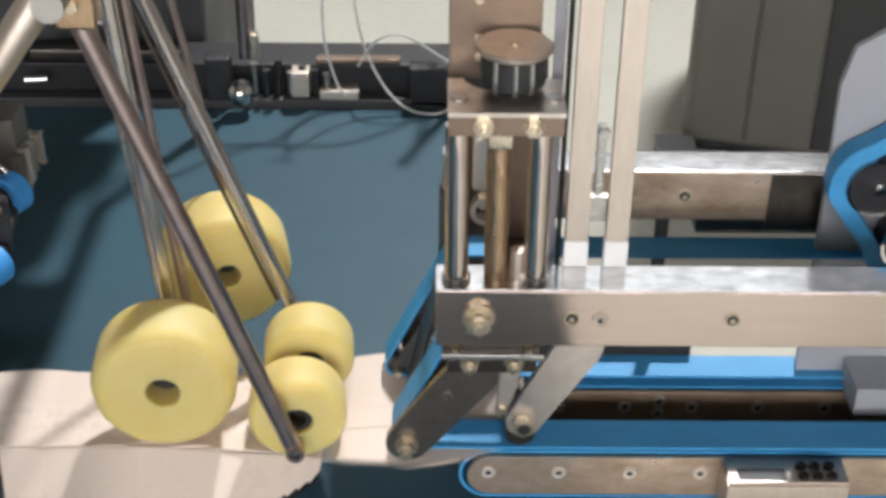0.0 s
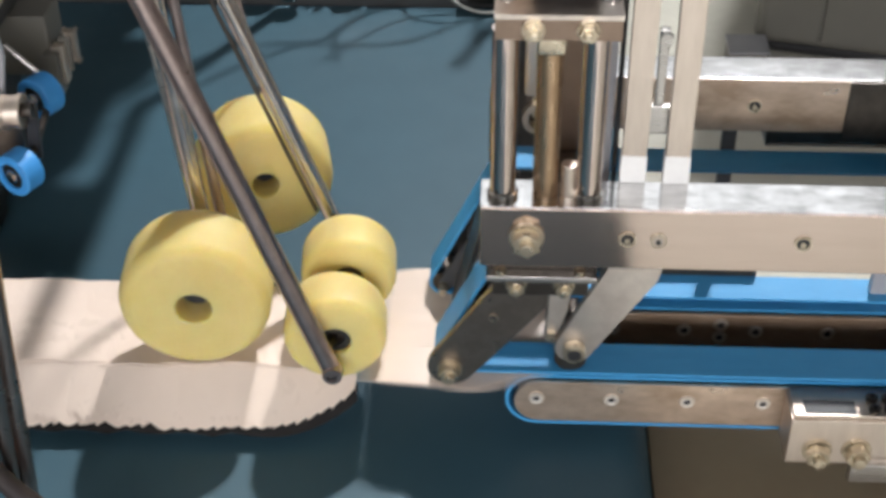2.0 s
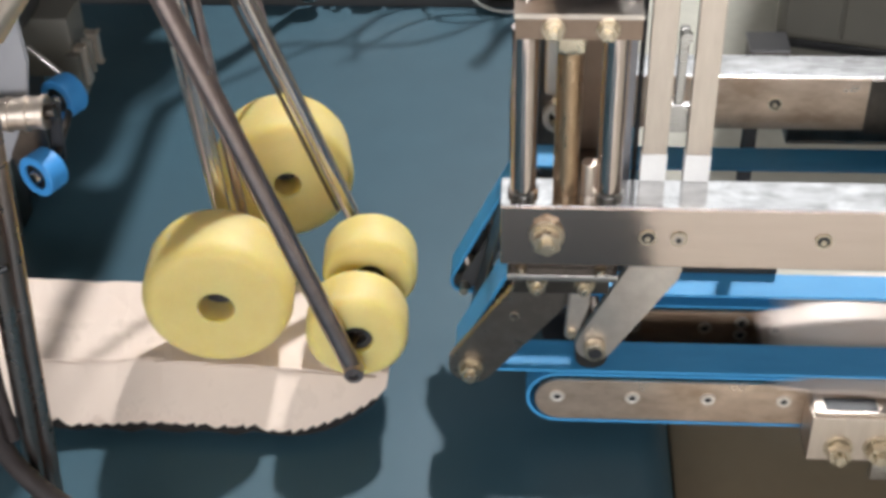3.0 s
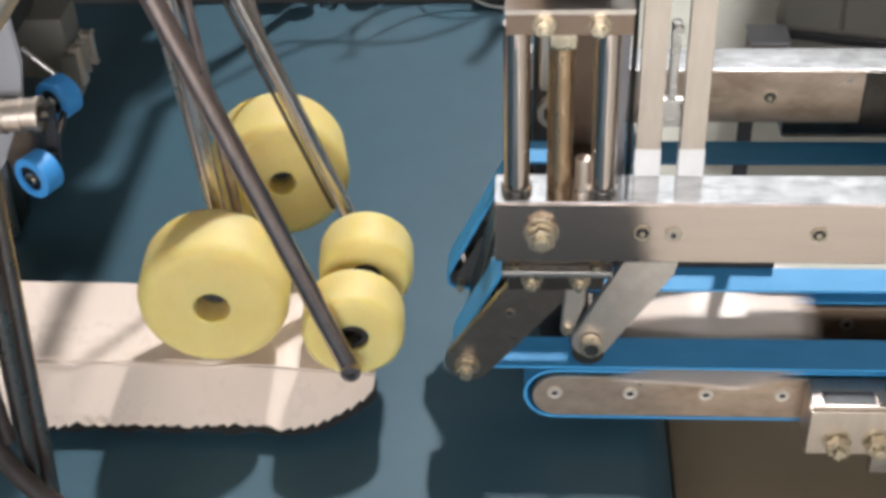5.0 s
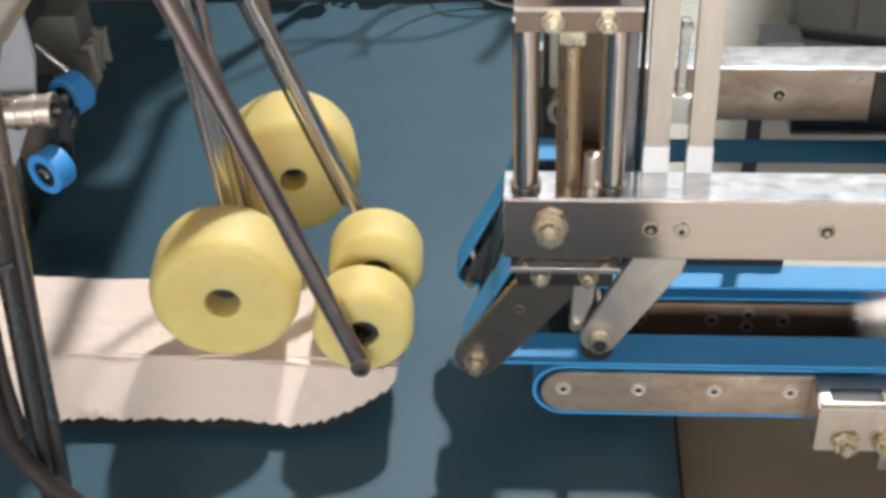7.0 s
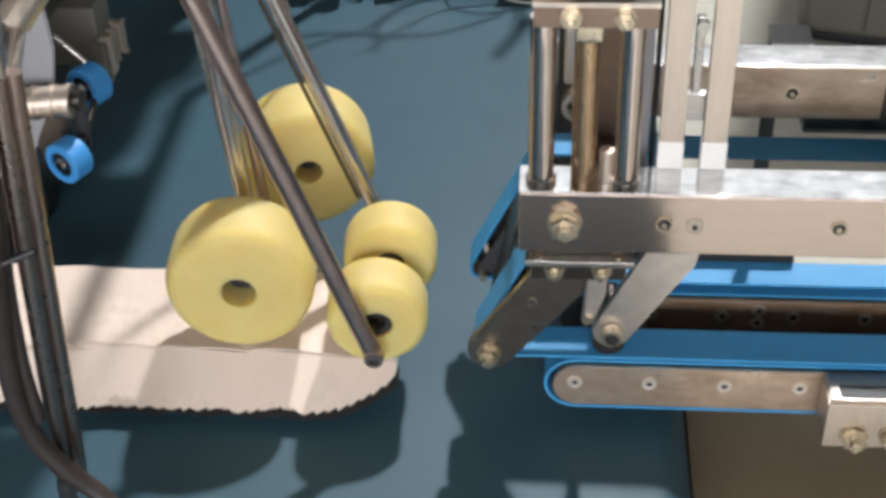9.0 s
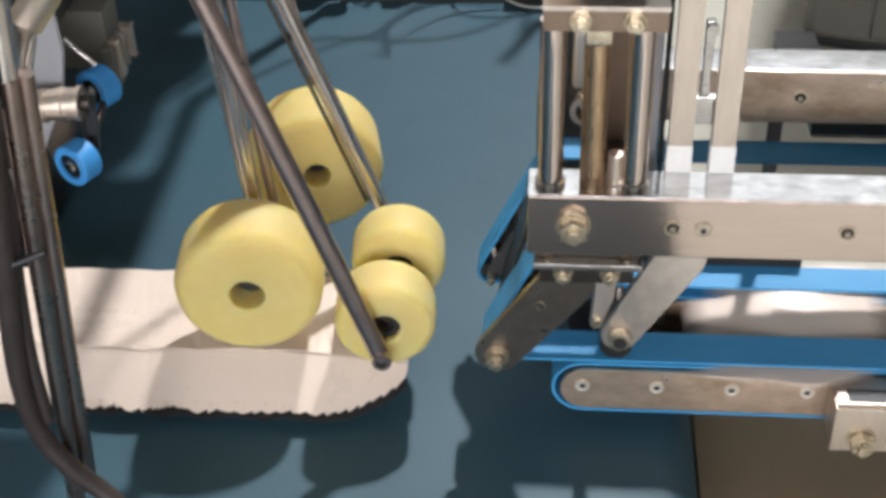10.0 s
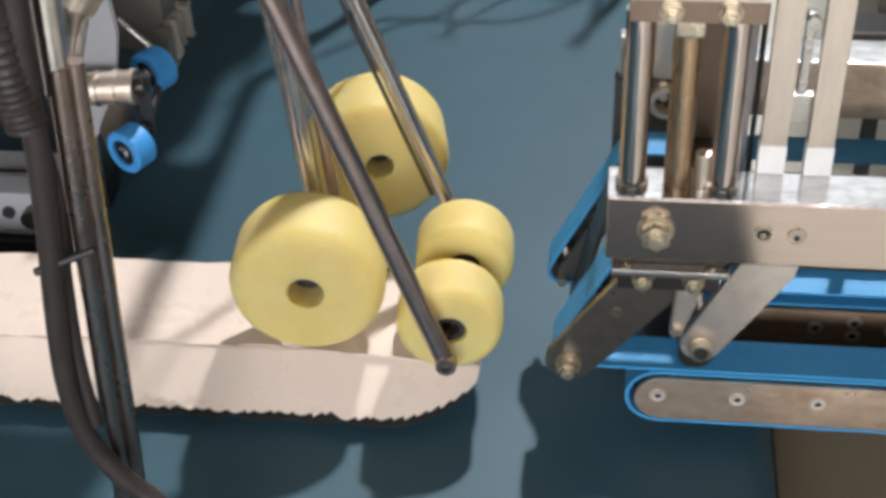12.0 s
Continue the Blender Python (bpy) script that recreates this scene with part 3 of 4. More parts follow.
for k in range(3):
    for y in (-0.0090, 0.0010):
        part("chain_link", lathe([(0.0016, 0.1031), (0.0036, 0.1031), (0.0040, 0.1040), (0.0040, 0.1058), (0.0030, 0.1064), (0.0016, 0.1064)], 14, Matrix.Translation((0.3215 + k * 0.0095, y, 0))), DARKSTEEL, clamp)
part("step", box(0.310, 0.352, -0.0230, -0.0167, 0.052, 0.068, 0.001), STEEL, clamp)

# uprights that carry the beams, behind the end of the view
for y0, y1 in ((-0.075, -0.031), (0.185, 0.235)):
    t = thing("machine_upright", (0.62, (y0 + y1) / 2, -0.70), "grey machine upright that carries the beams", "upright", "machine uprights")
    part("column", box(0.58, 0.66, y0, y1, -0.70, 0.40 if y0 < 0 else 0.7215, 0.004), GREYPLATE, t)
    part("foot", box(0.54, 0.70, y0 - 0.03, y1 + 0.03, -0.70, -0.685, 0.003), DARK, t)
t = thing("drive_shaft", (1.85, 0.06, 0.0), "steel drive shaft of the transport belts on a stand", "shaft")
for z in (0.150, 0.082):
    part("shaft", rod((1.85, -0.05, z), (1.85, 0.2, z), 0.008, seg=16), STEEL, t)
for y in (-0.06, 0.2):
    part("stand", box(1.82, 1.88, y, y + 0.02, -0.70, 0.30, 0.003), GREYPLATE, t)

# ---------------------------------------------------------------- far beam and the carriage behind the column
far = thing("rear_beam", (0.40, 0.165, 0.21), "second polished steel beam at the far side", "beam")
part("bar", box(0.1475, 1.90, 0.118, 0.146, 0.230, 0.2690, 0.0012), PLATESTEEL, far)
# Top lightened here too, as if brightly lit
part("top_face", box(0.1480, 1.89, 0.1184, 0.1456, 0.2691, 0.2698, 0.0003), LITTOP, far, "top face in lighter steel for the light on it")
socket(0.2439, 0.1176, 0.2497, 0.0041, far)
part("end_cap", lathe([(0, 0), (0.0115, 0), (0.0115, 0.02), (0, 0.02)], 24, Matrix.Translation((0.1475, 0.1181, 0.247)) @ AWAY), ZINC, far)
part("sleeve", box(0.3028, 0.345, 0.1164, 0.1476, 0.2267, 0.2688, 0.0008), DARKSTEEL, far, "dark steel sleeve")
part("under_block", box(0.2549, 0.345, 0.122, 0.142, 0.2157, 0.2298, 0.002), DARKSTEEL, far)
part("strut", box(0.230, 0.2395, 0.140, 0.1458, 0.06, 0.2299, 0.001), BLACK, far)
part("carrier_post", box(0.60, 0.64, 0.1462, 0.1848, 0.2, 0.26), STEEL, far)
car = thing("rear_carriage", (0.10, 0.16, 0.13), "dark steel slide carriage behind the column", "carriage")
part("plate", box(0.092, 0.149, 0.176, 0.1820, 0.130, 0.325, 0.001), DARKSTEEL, car)
part("jaw", box(0.072, 0.0918, 0.172, 0.190, 0.120, 0.2193, 0.001), DARK, car)
part("rail", box(0.0745, 0.0918, 0.176, 0.188, 0.2195, 0.250, 0.001), STEEL, car)
part("gusset", box(0.096, 0.112, 0.164, 0.1755, 0.225, 0.270, 0.003), ALU, car)
for z in (0.197, 0.207, 0.217):
    part("screw", rod((0.1045, 0.176, z), (0.1045, 0.172, z), 0.003, seg=12), ZINC, car)
part("arch", lathe([(0.008, -0.004), (0.012, -0.004), (0.012, 0.004), (0.008, 0.004)], 24, Matrix.Translation((0.107, 0.1715, 0.205)) @ AWAY), RIM, car)
part("foot", box(0.10, 0.149, 0.176, 0.200, 0.045, 0.1298, 0.001), DARKSTEEL, car)

# ---------------------------------------------------------------- pressure rollers of yellow foam
WHEELS = []


def wheel(x, y, z, r, w, bore, label):
    """A soft roller whose axis runs along Y; its own space is centred on the front face."""
    t = thing("pressure_roller", (x, y, z), label, "roller", "yellow pressure rollers")
    e = r * 0.20
    prof = [(bore, 0.0010), (bore + 0.001, 0.0), (r - e, 0.0), (r - e * 0.55, e * 0.12), (r - e * 0.18, e * 0.45), (r, e),
            (r * 1.004, w * 0.5), (r, w - e), (r - e * 0.18, w - e * 0.45), (r - e * 0.55, w - e * 0.12), (r - e, w), (bore, w)]
    m = Matrix.Translation((x, y, z)) @ AWAY
    tyre = part("foam_tyre", lathe(prof, 72, m), YELLOW, t, "yellow foam")
    if r < 0.04:
        bush = part("bushing", lathe([(bore * 0.60, 0.004), (bore * 0.998, 0.004), (bore * 0.998, w - 0.002), (bore * 0.60, w - 0.002)], 32, m), BLACK, t, "black bearing bush")
        part("inner_ring", lathe([(bore * 0.45, 0.006), (bore * 0.58, 0.006), (bore * 0.58, 0.012), (bore * 0.45, 0.012)], 24, m), DARKSTEEL, bush)
        part("shaft_end", rod((x, y + 0.007, z), (x, y + w + 0.02, z), bore * 0.4, seg=18), DARKSTEEL, t)
    else:
        # Shaft fills the bore and is black to give the shade of its depth
        part("shaft_end", rod((x, y + 0.021, z), (x, y + w + 0.008, z), bore * 0.985, seg=24), BLACK, t, "shaft end, blackened for the shade deep in the bore")
    WHEELS.append((t, r, (x, y, z)))
    return t


wheel(-0.1170, 0.027, 0.1430, 0.0498, 0.050, 0.0118, "large yellow foam roller resting on the white sheets")
wheel(-0.0885, 0.160, 0.1500, 0.0494, 0.054, 0.0098, "large yellow foam roller held over the belt")
wheel(-0.0247, 0.0195, 0.1247, 0.0338, 0.036, 0.0105, "small yellow foam roller at the stack's end")
wheel(-0.0197, 0.0660, 0.1394, 0.0320, 0.036, 0.0105, "small yellow foam roller behind its twin")

# arms that hold them, hung from one cross bar
bar = thing("roller_cross_bar", (-0.137, 0.10, 0.445), "steel cross bar with clamps above the foam rollers", "bar")
part("bar", rod((-0.138, -0.03, 0.452), (-0.138, 0.66, 0.452), 0.009, seg=24), STEEL, bar)
part("post", rod((-0.1365, 0.652, 0.10), (-0.1365, 0.652, 0.455), 0.0065, seg=18), DULLROD, bar)
part("post_clip", box(-0.130, -0.120, 0.642, 0.652, 0.10, 0.132, 0.002), ZINC, bar)
part("ball", lathe([(0.0004, -0.0150), (0.008, -0.0127), (0.0138, -0.006), (0.015, 0), (0.0138, 0.006), (0.008, 0.0127), (0.0004, 0.0150)], 24, Matrix.Translation((-0.141, 0.628, 0.071))), CHROME, bar, "chrome ball knob")
for cy, (cx, cz) in ((0.012, (-0.1335, 0.432)), (0.085, (-0.134, 0.43)), (0.13, (-0.1365, 0.432)), (0.225, (-0.138, 0.432))):
    c = part("clamp", box(cx - 0.012, cx + 0.012, cy - 0.010, cy + 0.010, 0.424, 0.462, 0.003), BRONZE, bar)
    part("clamp_screw", rod((cx, cy - 0.0105, 0.44), (cx, cy - 0.014, 0.44), 0.004, seg=6), ZINC, c)


def arm_thing(p0, p1, r, material, label):
    t = thing("support_rod", p0, label, "rod", "roller arms")
    p0, p1 = Vector(p0), Vector(p1)
    d = (p1 - p0)
    m = Matrix.Translation(p0) @ d.to_track_quat("Z", "Y").to_matrix().to_4x4()
    part("tube", lathe([(r * 0.62, 0), (r * 0.94, 0), (r, 0.0006), (r, d.length), (r * 0.62, d.length)], 32, m), material, t)
    part("plug", rod(p0 + d.normalized() * 0.007, p0 + d.normalized() * 0.02, r * 0.615, seg=20), BLACK, t)
    return t


a = arm_thing((-0.0262, 0.0105, 0.1075), (-0.1345, 0.0105, 0.432), 0.0066, DULLROD, "dark round steel arm with an open end")
part("axle_stub", rod((-0.0300, 0.0105, 0.121), (-0.0240, 0.040, 0.1255), 0.003, seg=12), DARKSTEEL, a)
bl = part("end_lug", lathe([(0.0036, 0), (0.0062, 0), (0.0066, 0.0008), (0.0066, 0.008), (0.0036, 0.008)], 24, Matrix.Translation((-0.0258, 0.0025, 0.1090)) @ AWAY), DULLROD, a)
part("lug_bore", rod((-0.0258, 0.005, 0.1090), (-0.0258, 0.0104, 0.1090), 0.0037, seg=16), BLACK, bl)
a = arm_thing((-0.0370, 0.1300, 0.1440), (-0.1372, 0.1300, 0.432), 0.0056, RODSTEEL, "bright round steel arm over the rear foam roller")
part("axle_stub", rod((-0.0370, 0.130, 0.1475), (-0.0200, 0.100, 0.145), 0.004, seg=12), DARKSTEEL, a)
part("wire", rod((-0.0485, 0.1310, 0.150), (-0.1470, 0.1310, 0.43), 0.0016, seg=8), DARKSTEEL, a)
a = arm_thing((-0.1165, 0.0880, 0.1400), (-0.1350, 0.0830, 0.43), 0.0056, RODSTEEL, "bright round steel arm behind the front foam roller")
part("wire", rod((-0.1225, 0.0880, 0.160), (-0.1475, 0.0830, 0.43), 0.0016, seg=8), STEEL, a)
part("second_tube", rod((-0.1065, 0.0960, 0.150), (-0.1270, 0.0900, 0.43), 0.0035, seg=14), DULLROD, a)
a = arm_thing((-0.0900, 0.2250, 0.1500), (-0.1380, 0.2250, 0.432), 0.0028, DULLROD, "thin dark steel arm behind the rear foam roller")

# ---------------------------------------------------------------- guide unit with blue rollers, left of the stack
unit = thing("guide_unit", (-0.31, 0.22, BZ), "grey guide unit with two blue rubber rollers and metal hub", "guide")
part("side_plate", plate([(-0.318, 0.210), (-0.288, 0.262), (-0.286, 0.215), (-0.298, 0.153), (-0.324, 0.118), (-0.329, 0.152)], 0.2200, 0.2260, 0.0006), GREYPLATE, unit)
part("side_plate", plate([(-0.340, 0.050), (-0.340, 0.30), (-0.322, 0.30), (-0.322, 0.14), (-0.326, 0.050)], 0.2262, 0.2340, 0.0006), STEEL, unit)
hub = part("hub", rod((-0.325, 0.2000, 0.1800), (-0.272, 0.2000, 0.1850), 0.0120, seg=28, bevel=0.0015), ALU, unit, "pale metal hub")
for k in (0.006, 0.02, 0.034, 0.047):
    part("ring", lathe([(0.012, 0), (0.0133, 0.0005), (0.0133, 0.004), (0.012, 0.0045)], 28, Matrix.Translation((-0.322 + k, 0.2, 0.1803 + k * 0.095)) @ Matrix.Rotation(radians(90), 4, "Y")), ALU, hub)
part("hub_end", rod((-0.272, 0.2, 0.185), (-0.264, 0.2, 0.1858), 0.006, seg=18), DARKSTEEL, unit)
part("arm", plate([(-0.281, 0.186), (-0.290, 0.180), (-0.310, 0.140), (-0.303, 0.112), (-0.285, 0.118), (-0.279, 0.150)], 0.2080, 0.2130, 0.0005), DARKSTEEL, unit)
part("link", plate([(-0.262, 0.190), (-0.270, 0.190), (-0.276, 0.140), (-0.266, 0.140)], 0.203, 0.2075, 0.0004), BLACK, unit)
for cx, cy, cz in ((-0.279, 0.243, 0.168), (-0.282, 0.178, 0.141)):
    m = Matrix.Translation((cx, cy, cz)) @ Matrix.Rotation(radians(-28), 4, "Z") @ AWAY
    rl = part("roller", lathe([(0.0105, 0), (0.0158, 0), (0.0168, 0.001), (0.0168, 0.017), (0.0158, 0.018), (0.0105, 0.018)], 40, m), BLUEROLL, unit, "blue rubber roller")
    part("rim", lathe([(0.0062, 0.002), (0.0104, 0.002), (0.0104, 0.016), (0.0062, 0.016)], 28, m), DARKSTEEL, rl)
    part("bearing", lathe([(0.0, -0.002), (0.0040, -0.002), (0.006, 0.001), (0.006, 0.015), (0, 0.015)], 24, m), CHROME, rl)
part("tie", rod((-0.270, 0.2, 0.148), (-0.268, 0.25, 0.166), 0.003, seg=12), DARKSTEEL, unit)
st = part("tension_stay", rod((-0.300, 0.262, 0.205), (-0.262, 0.258, 0.168), 0.0022, seg=10), STEEL, unit)
b = part("valve_block", box(-0.338, -0.292, 0.335, 0.375, 0.135, 0.190, 0.002), CABINET, unit, "stacked steel valve block")
for k in range(4):
    part("valve", box(-0.297 + k * 0.005, -0.285 + k * 0.004, 0.325 + 0.008 * k, 0.345, 0.120 + 0.008 * k, 0.160 + 0.004 * k, 0.002), RIM if k % 2 else CABINET, b)
part("pedestal", box(-0.372, -0.335, 0.270, 0.372, BZ, 0.136, 0.003), DARK, unit)
part("arch", box(-0.38, -0.32, 0.30, 0.36, 0.1905, 0.33, 0.004), DARK, unit)
part("mast", box(-0.36, -0.325, 0.235, 0.26, 0.05, 0.52, 0.003), DARKSTEEL, unit)

gb = thing("guide_box", (-0.40, 0.2, BZ), "pale metal guide box with screws on the belt", "box")
part("body", box(-0.47, -0.350, 0.178, 0.235, 0.060, 0.100, 0.002), GREYPLATE, gb)
part("lid_strip", box(-0.47, -0.372, 0.200, 0.206, 0.1002, 0.1030, 0.001), DARKSTEEL, gb)
part("base", box(-0.48, -0.345, 0.170, 0.240, BZ, 0.0598, 0.001), BLACK, gb)
part("knob", rod((-0.362, 0.178, 0.082), (-0.362, 0.168, 0.082), 0.008, seg=18), DARKSTEEL, gb)
part("screw", rod((-0.382, 0.178, 0.083), (-0.382, 0.175, 0.083), 0.005, seg=14), BLACK, gb)

tube = thing("stand_tube", (-0.215, -0.085, BZ), "browned steel stand tubes side by side reaching up from the belt", "stand")
part("tube", rod((-0.2165, -0.085, BZ + 0.001), (-0.1930, -0.085, 0.375), 0.0058, seg=24), TUBE, tube)
part("tube", rod((-0.2060, -0.080, BZ + 0.03), (-0.1860, -0.080, 0.375), 0.0046, seg=24), TUBE, tube)
part("sleeve", rod((-0.1955, -0.083, 0.36), (-0.1880, -0.083, 0.47), 0.0072, seg=24), RODSTEEL, tube)
part("brace", rod((-0.2050, -0.02, 0.372), (-0.1450, -0.005, 0.452), 0.0100, seg=24), ALU, tube)
part("brace_joint", rod((-0.193, -0.085, 0.36), (-0.207, -0.018, 0.368), 0.007, seg=18), CHROME, tube)
part("base_ring", lathe([(0.006, 0), (0.012, 0), (0.012, 0.003), (0.006, 0.004)], 24, Matrix.Translation((-0.2165, -0.085, BZ))), CHROME, tube)

hose = thing("cable_hose", (-0.2, -0.1, BZ), "thick black cable hose hanging in front of the stand tubes", "hose")
HP = [(-0.200, -0.10, 0.50), (-0.199, -0.10, 0.43), (-0.203, -0.10, 0.373), (-0.206, -0.10, 0.335), (-0.2115, -0.10, 0.285), (-0.219, -0.10, 0.229), (-0.2235, -0.10, 0.178), (-0.220, -0.10, 0.137), (-0.206, -0.10, 0.107), (-0.188, -0.10, 0.085), (-0.165, -0.11, 0.066), (-0.13, -0.14, 0.052)]
part("hose", pipe(HP, 0.0063, 14, 10), HOSE, hose)
part("second_hose", pipe([(-0.214, -0.095, 0.47), (-0.214, -0.095, 0.40), (-0.209, -0.095, 0.36), (-0.206, -0.092, 0.31), (-0.213, -0.092, 0.25), (-0.2165, -0.094, 0.19), (-0.214, -0.097, 0.145)], 0.0042, 12, 8), HOSE, hose)
part("corrugated_sleeve", pipe([(-0.2115, -0.102, 0.52), (-0.2100, -0.102, 0.44), (-0.2095, -0.102, 0.385), (-0.207, -0.102, 0.352)], 0.0098, 16, 24, lambda i: 1.0 + 0.10 * (i % 3 == 0)), HOSE, hose, "corrugated black sleeve")
part("cable_tie", rod((-0.222, -0.104, 0.262), (-0.190, -0.098, 0.274), 0.0022, seg=8), BLACK, hose)

# ---------------------------------------------------------------- right guide head with blue belt wheel
head = thing("belt_head", (0.37, 0.10, 0.09), "grey belt head with a blue belt round black pulleys", "pulley unit")
part("plate", plate([(0.338, 0.10), (0.336, 0.272), (0.334, 0.345), (0.340, 0.372), (0.375, 0.395), (0.47, 0.395), (0.47, 0.10)], 0.1000, 0.1060, 0.0006), GREYPLATE, head)
part("lower_plate", plate([(0.372, 0.100), (0.372, 0.124), (0.47, 0.124), (0.47, 0.100)], 0.060, 0.0998, 0.0006), GREYPLATE, head)
for cx, cz in ((0.3645, 0.280), (0.395, 0.235)):
    m = Matrix.Translation((cx, 0.0790, cz)) @ AWAY
    p = part("pulley", lathe([(0.004, 0), (0.020, 0), (0.021, 0.002), (0.021, 0.018), (0.004, 0.018)], 40, m), BLACK, head, "black pulley")
    part("rim", lathe([(0.019, -0.0014), (0.0212, -0.0014), (0.0212, 0.0), (0.019, 0.0)], 40, m), CHROME, p)
    part("axle", rod((cx, 0.074, cz), (cx, 0.0999, cz), 0.0045, seg=18, bevel=0.001), CHROME, p)
part("belt", ribbon(arc(0.46, 0.352, 0.032, 90, 0, 8) + arc(0.46, 0.20, 0.032, 0, -90, 8) + arc(0.395, 0.235, 0.0325, 250, 190, 8) + arc(0.3645, 0.28, 0.0325, 200, 110, 8), 0.0800, 0.0965, 0.011), BLUE, head, "blue flat belt")

# ---------------------------------------------------------------- far rail of the conveyor with its fittings
rail = thing("rear_rail", (-0.4, 0.70, -0.70), "black rear machine rail with adjusters, knobs and blocks", "rail")
part("rail", box(-1.4, 0.115, 0.662, 0.72, 0.030, 0.088, 0.003), BLACK, rail)
part("upper_bar", box(-0.372, -0.20, 0.662, 0.678, 0.0885, 0.103, 0.003), DARKSTEEL, rail)
part("ledge", box(-0.062, 0.03, 0.6605, 0.672, 0.0885, 0.0955, 0.002), BROWNPLATE, rail)
for k in range(7):
    x = -0.128 + k * 0.013
    h = (0.022, 0.014, 0.026, 0.012, 0.019, 0.015, 0.01)[k]
    part("stud", rod((x, 0.652, 0.058), (x, 0.652, 0.072 + h), 0.0042, seg=12), BLACK if k % 3 else STEEL, rail)
part("block", box(-0.088, -0.068, 0.640, 0.6615, 0.058, 0.088, 0.002), RIM, rail)
part("block", box(-0.058, -0.015, 0.642, 0.6615, 0.050, 0.066, 0.002), RIM, rail)
part("block", box(-0.180, -0.152, 0.640, 0.6615, 0.052, 0.104, 0.003), BLACK, rail)
part("terminal", box(0.040, 0.085, 0.640, 0.6615, 0.048, 0.094, 0.002), BLACK, rail)
part("grip", rod((-0.375, 0.645, 0.076), (-0.350, 0.645, 0.077), 0.005, seg=14), CHROME, rail)
for x in (-1.3, -0.3, 0.08):
    part("leg", box(x - 0.02, x + 0.02, 0.672, 0.712, -0.70, 0.03, 0.003), DARK, rail)
mac = thing("drive_housing", (-0.45, 0.9, -0.70), "dark grey drive housing behind the conveyor", "housing")
part("casing", box(-0.75, -0.192, 0.735, 1.15, -0.70, 0.50, 0.012), DARK, mac)
# Unseen bars and arms added overhead to cast the streaked shadow on the belt
for x1, y0, y1 in ((-0.128, 0.46, 0.570), (-0.145, 0.594, 0.70), (-0.120, 0.722, 0.80)):
    part("overhang", box(-0.75, x1, y0, y1, 0.502, 0.56, 0.006), DARK, mac)
part("overhang", box(-0.75, -0.36, 0.4602, 0.92, 0.5605, 0.62, 0.008), DARK, mac)
part("overhang_arm", box(-0.34, -0.27, 0.3005, 0.4595, 0.515, 0.56, 0.006), DARK, mac)
part("overhang_arm", box(-0.34, -0.122, 0.248, 0.300, 0.515, 0.56, 0.006), DARK, mac)
part("door", box(-0.70, -0.225, 0.7285, 0.7345, -0.60, 0.36, 0.004), DARK, mac)
part("vent", box(-0.30, -0.25, 0.7245, 0.728, 0.14, 0.20, 0.002), BLACK, mac)
part("handle", rod((-0.36, 0.72, 0.11), (-0.30, 0.72, 0.11), 0.005, seg=12), STEEL, mac)
for pts, lab in (([(-0.010, 0.665, 0.33), (-0.045, 0.655, 0.22), (-0.052, 0.650, 0.14), (-0.042, 0.645, 0.085), (-0.030, 0.64, 0.060)], "thin white signal cable hanging to the rail"),
                 ([(-0.028, 0.665, 0.33), (-0.018, 0.65, 0.17), (0.0, 0.64, 0.098), (0.03, 0.628, 0.058), (0.065, 0.62, 0.050), (0.095, 0.63, 0.058)], "thin white signal cable drooping over the belt's edge"),
                 ([(-0.016, 0.655, 0.090), (0.005, 0.65, 0.122), (0.035, 0.645, 0.130), (0.07, 0.645, 0.108), (0.095, 0.65, 0.088)], "thin white signal cable in a high loop")):
    t = thing("signal_cable", pts[0], lab, "cable", "white signal cables")
    part("cable", pipe(pts, 0.0015, 8, 10), CABLE, t)
CAB1 = [(0.1115, 0.755, 0.300), (0.071, 0.710, 0.292), (0.026, 0.682, 0.290), (-0.028, 0.680, 0.292), (-0.086, 0.682, 0.296), (-0.144, 0.66, 0.320), (-0.189, 0.606, 0.510)]
CAB2 = [(0.1115, 0.758, 0.302), (0.011, 0.758, 0.296), (-0.021, 0.716, 0.293), (-0.040, 0.688, 0.292), (-0.072, 0.671, 0.296), (-0.137, 0.617, 0.330), (-0.191, 0.585, 0.510)]
for pts in (CAB1, CAB2):
    t = thing("overhead_cable", pts[-1], "dark cable strung from the drive housing to the rear rail", "cable", "overhead cables")
    part("cable", pipe(pts, 0.0022, 8, 8), HOSE, t)
mast = thing("cable_mast", (0.112, 0.70, 0.088), "thin steel cable mast standing on the rear rail", "mast")
part("pole", rod((0.1115, 0.70, 0.088), (0.1115, 0.70, 0.40), 0.005, seg=16), STEEL, mast)
part("eye", rod((0.1115, 0.70, 0.34), (0.1115, 0.755, 0.30), 0.003, seg=10), STEEL, mast)

# ---------------------------------------------------------------- hall behind: grey cabinet with a plinth
cab = thing("control_cabinet", (0.583, 1.90, -0.70), "tall grey steel control cabinet on a dark plinth", "cabinet")
CX = 0.583
part("body", box(CX, CX + 0.76, 1.90, 2.35, -0.68, 1.25, 0.02, seg=3), CABINET, cab)
part("plinth", box(CX + 0.012, CX + 0.75, 1.912, 2.34, -0.70, -0.6802, 0.004), BLACK, cab)
part("door", box(CX + 0.020, CX + 0.128, 1.892, 1.8995, -0.66, 1.23, 0.003), CABINET, cab)
d = part("door", box(CX + 0.134, CX + 0.262, 1.892, 1.8995, -0.66, 1.23, 0.003), CABINET, cab)
part("handle", box(CX + 0.146, CX + 0.161, 1.880, 1.8915, 0.2, 0.34, 0.003), BLACK, d)
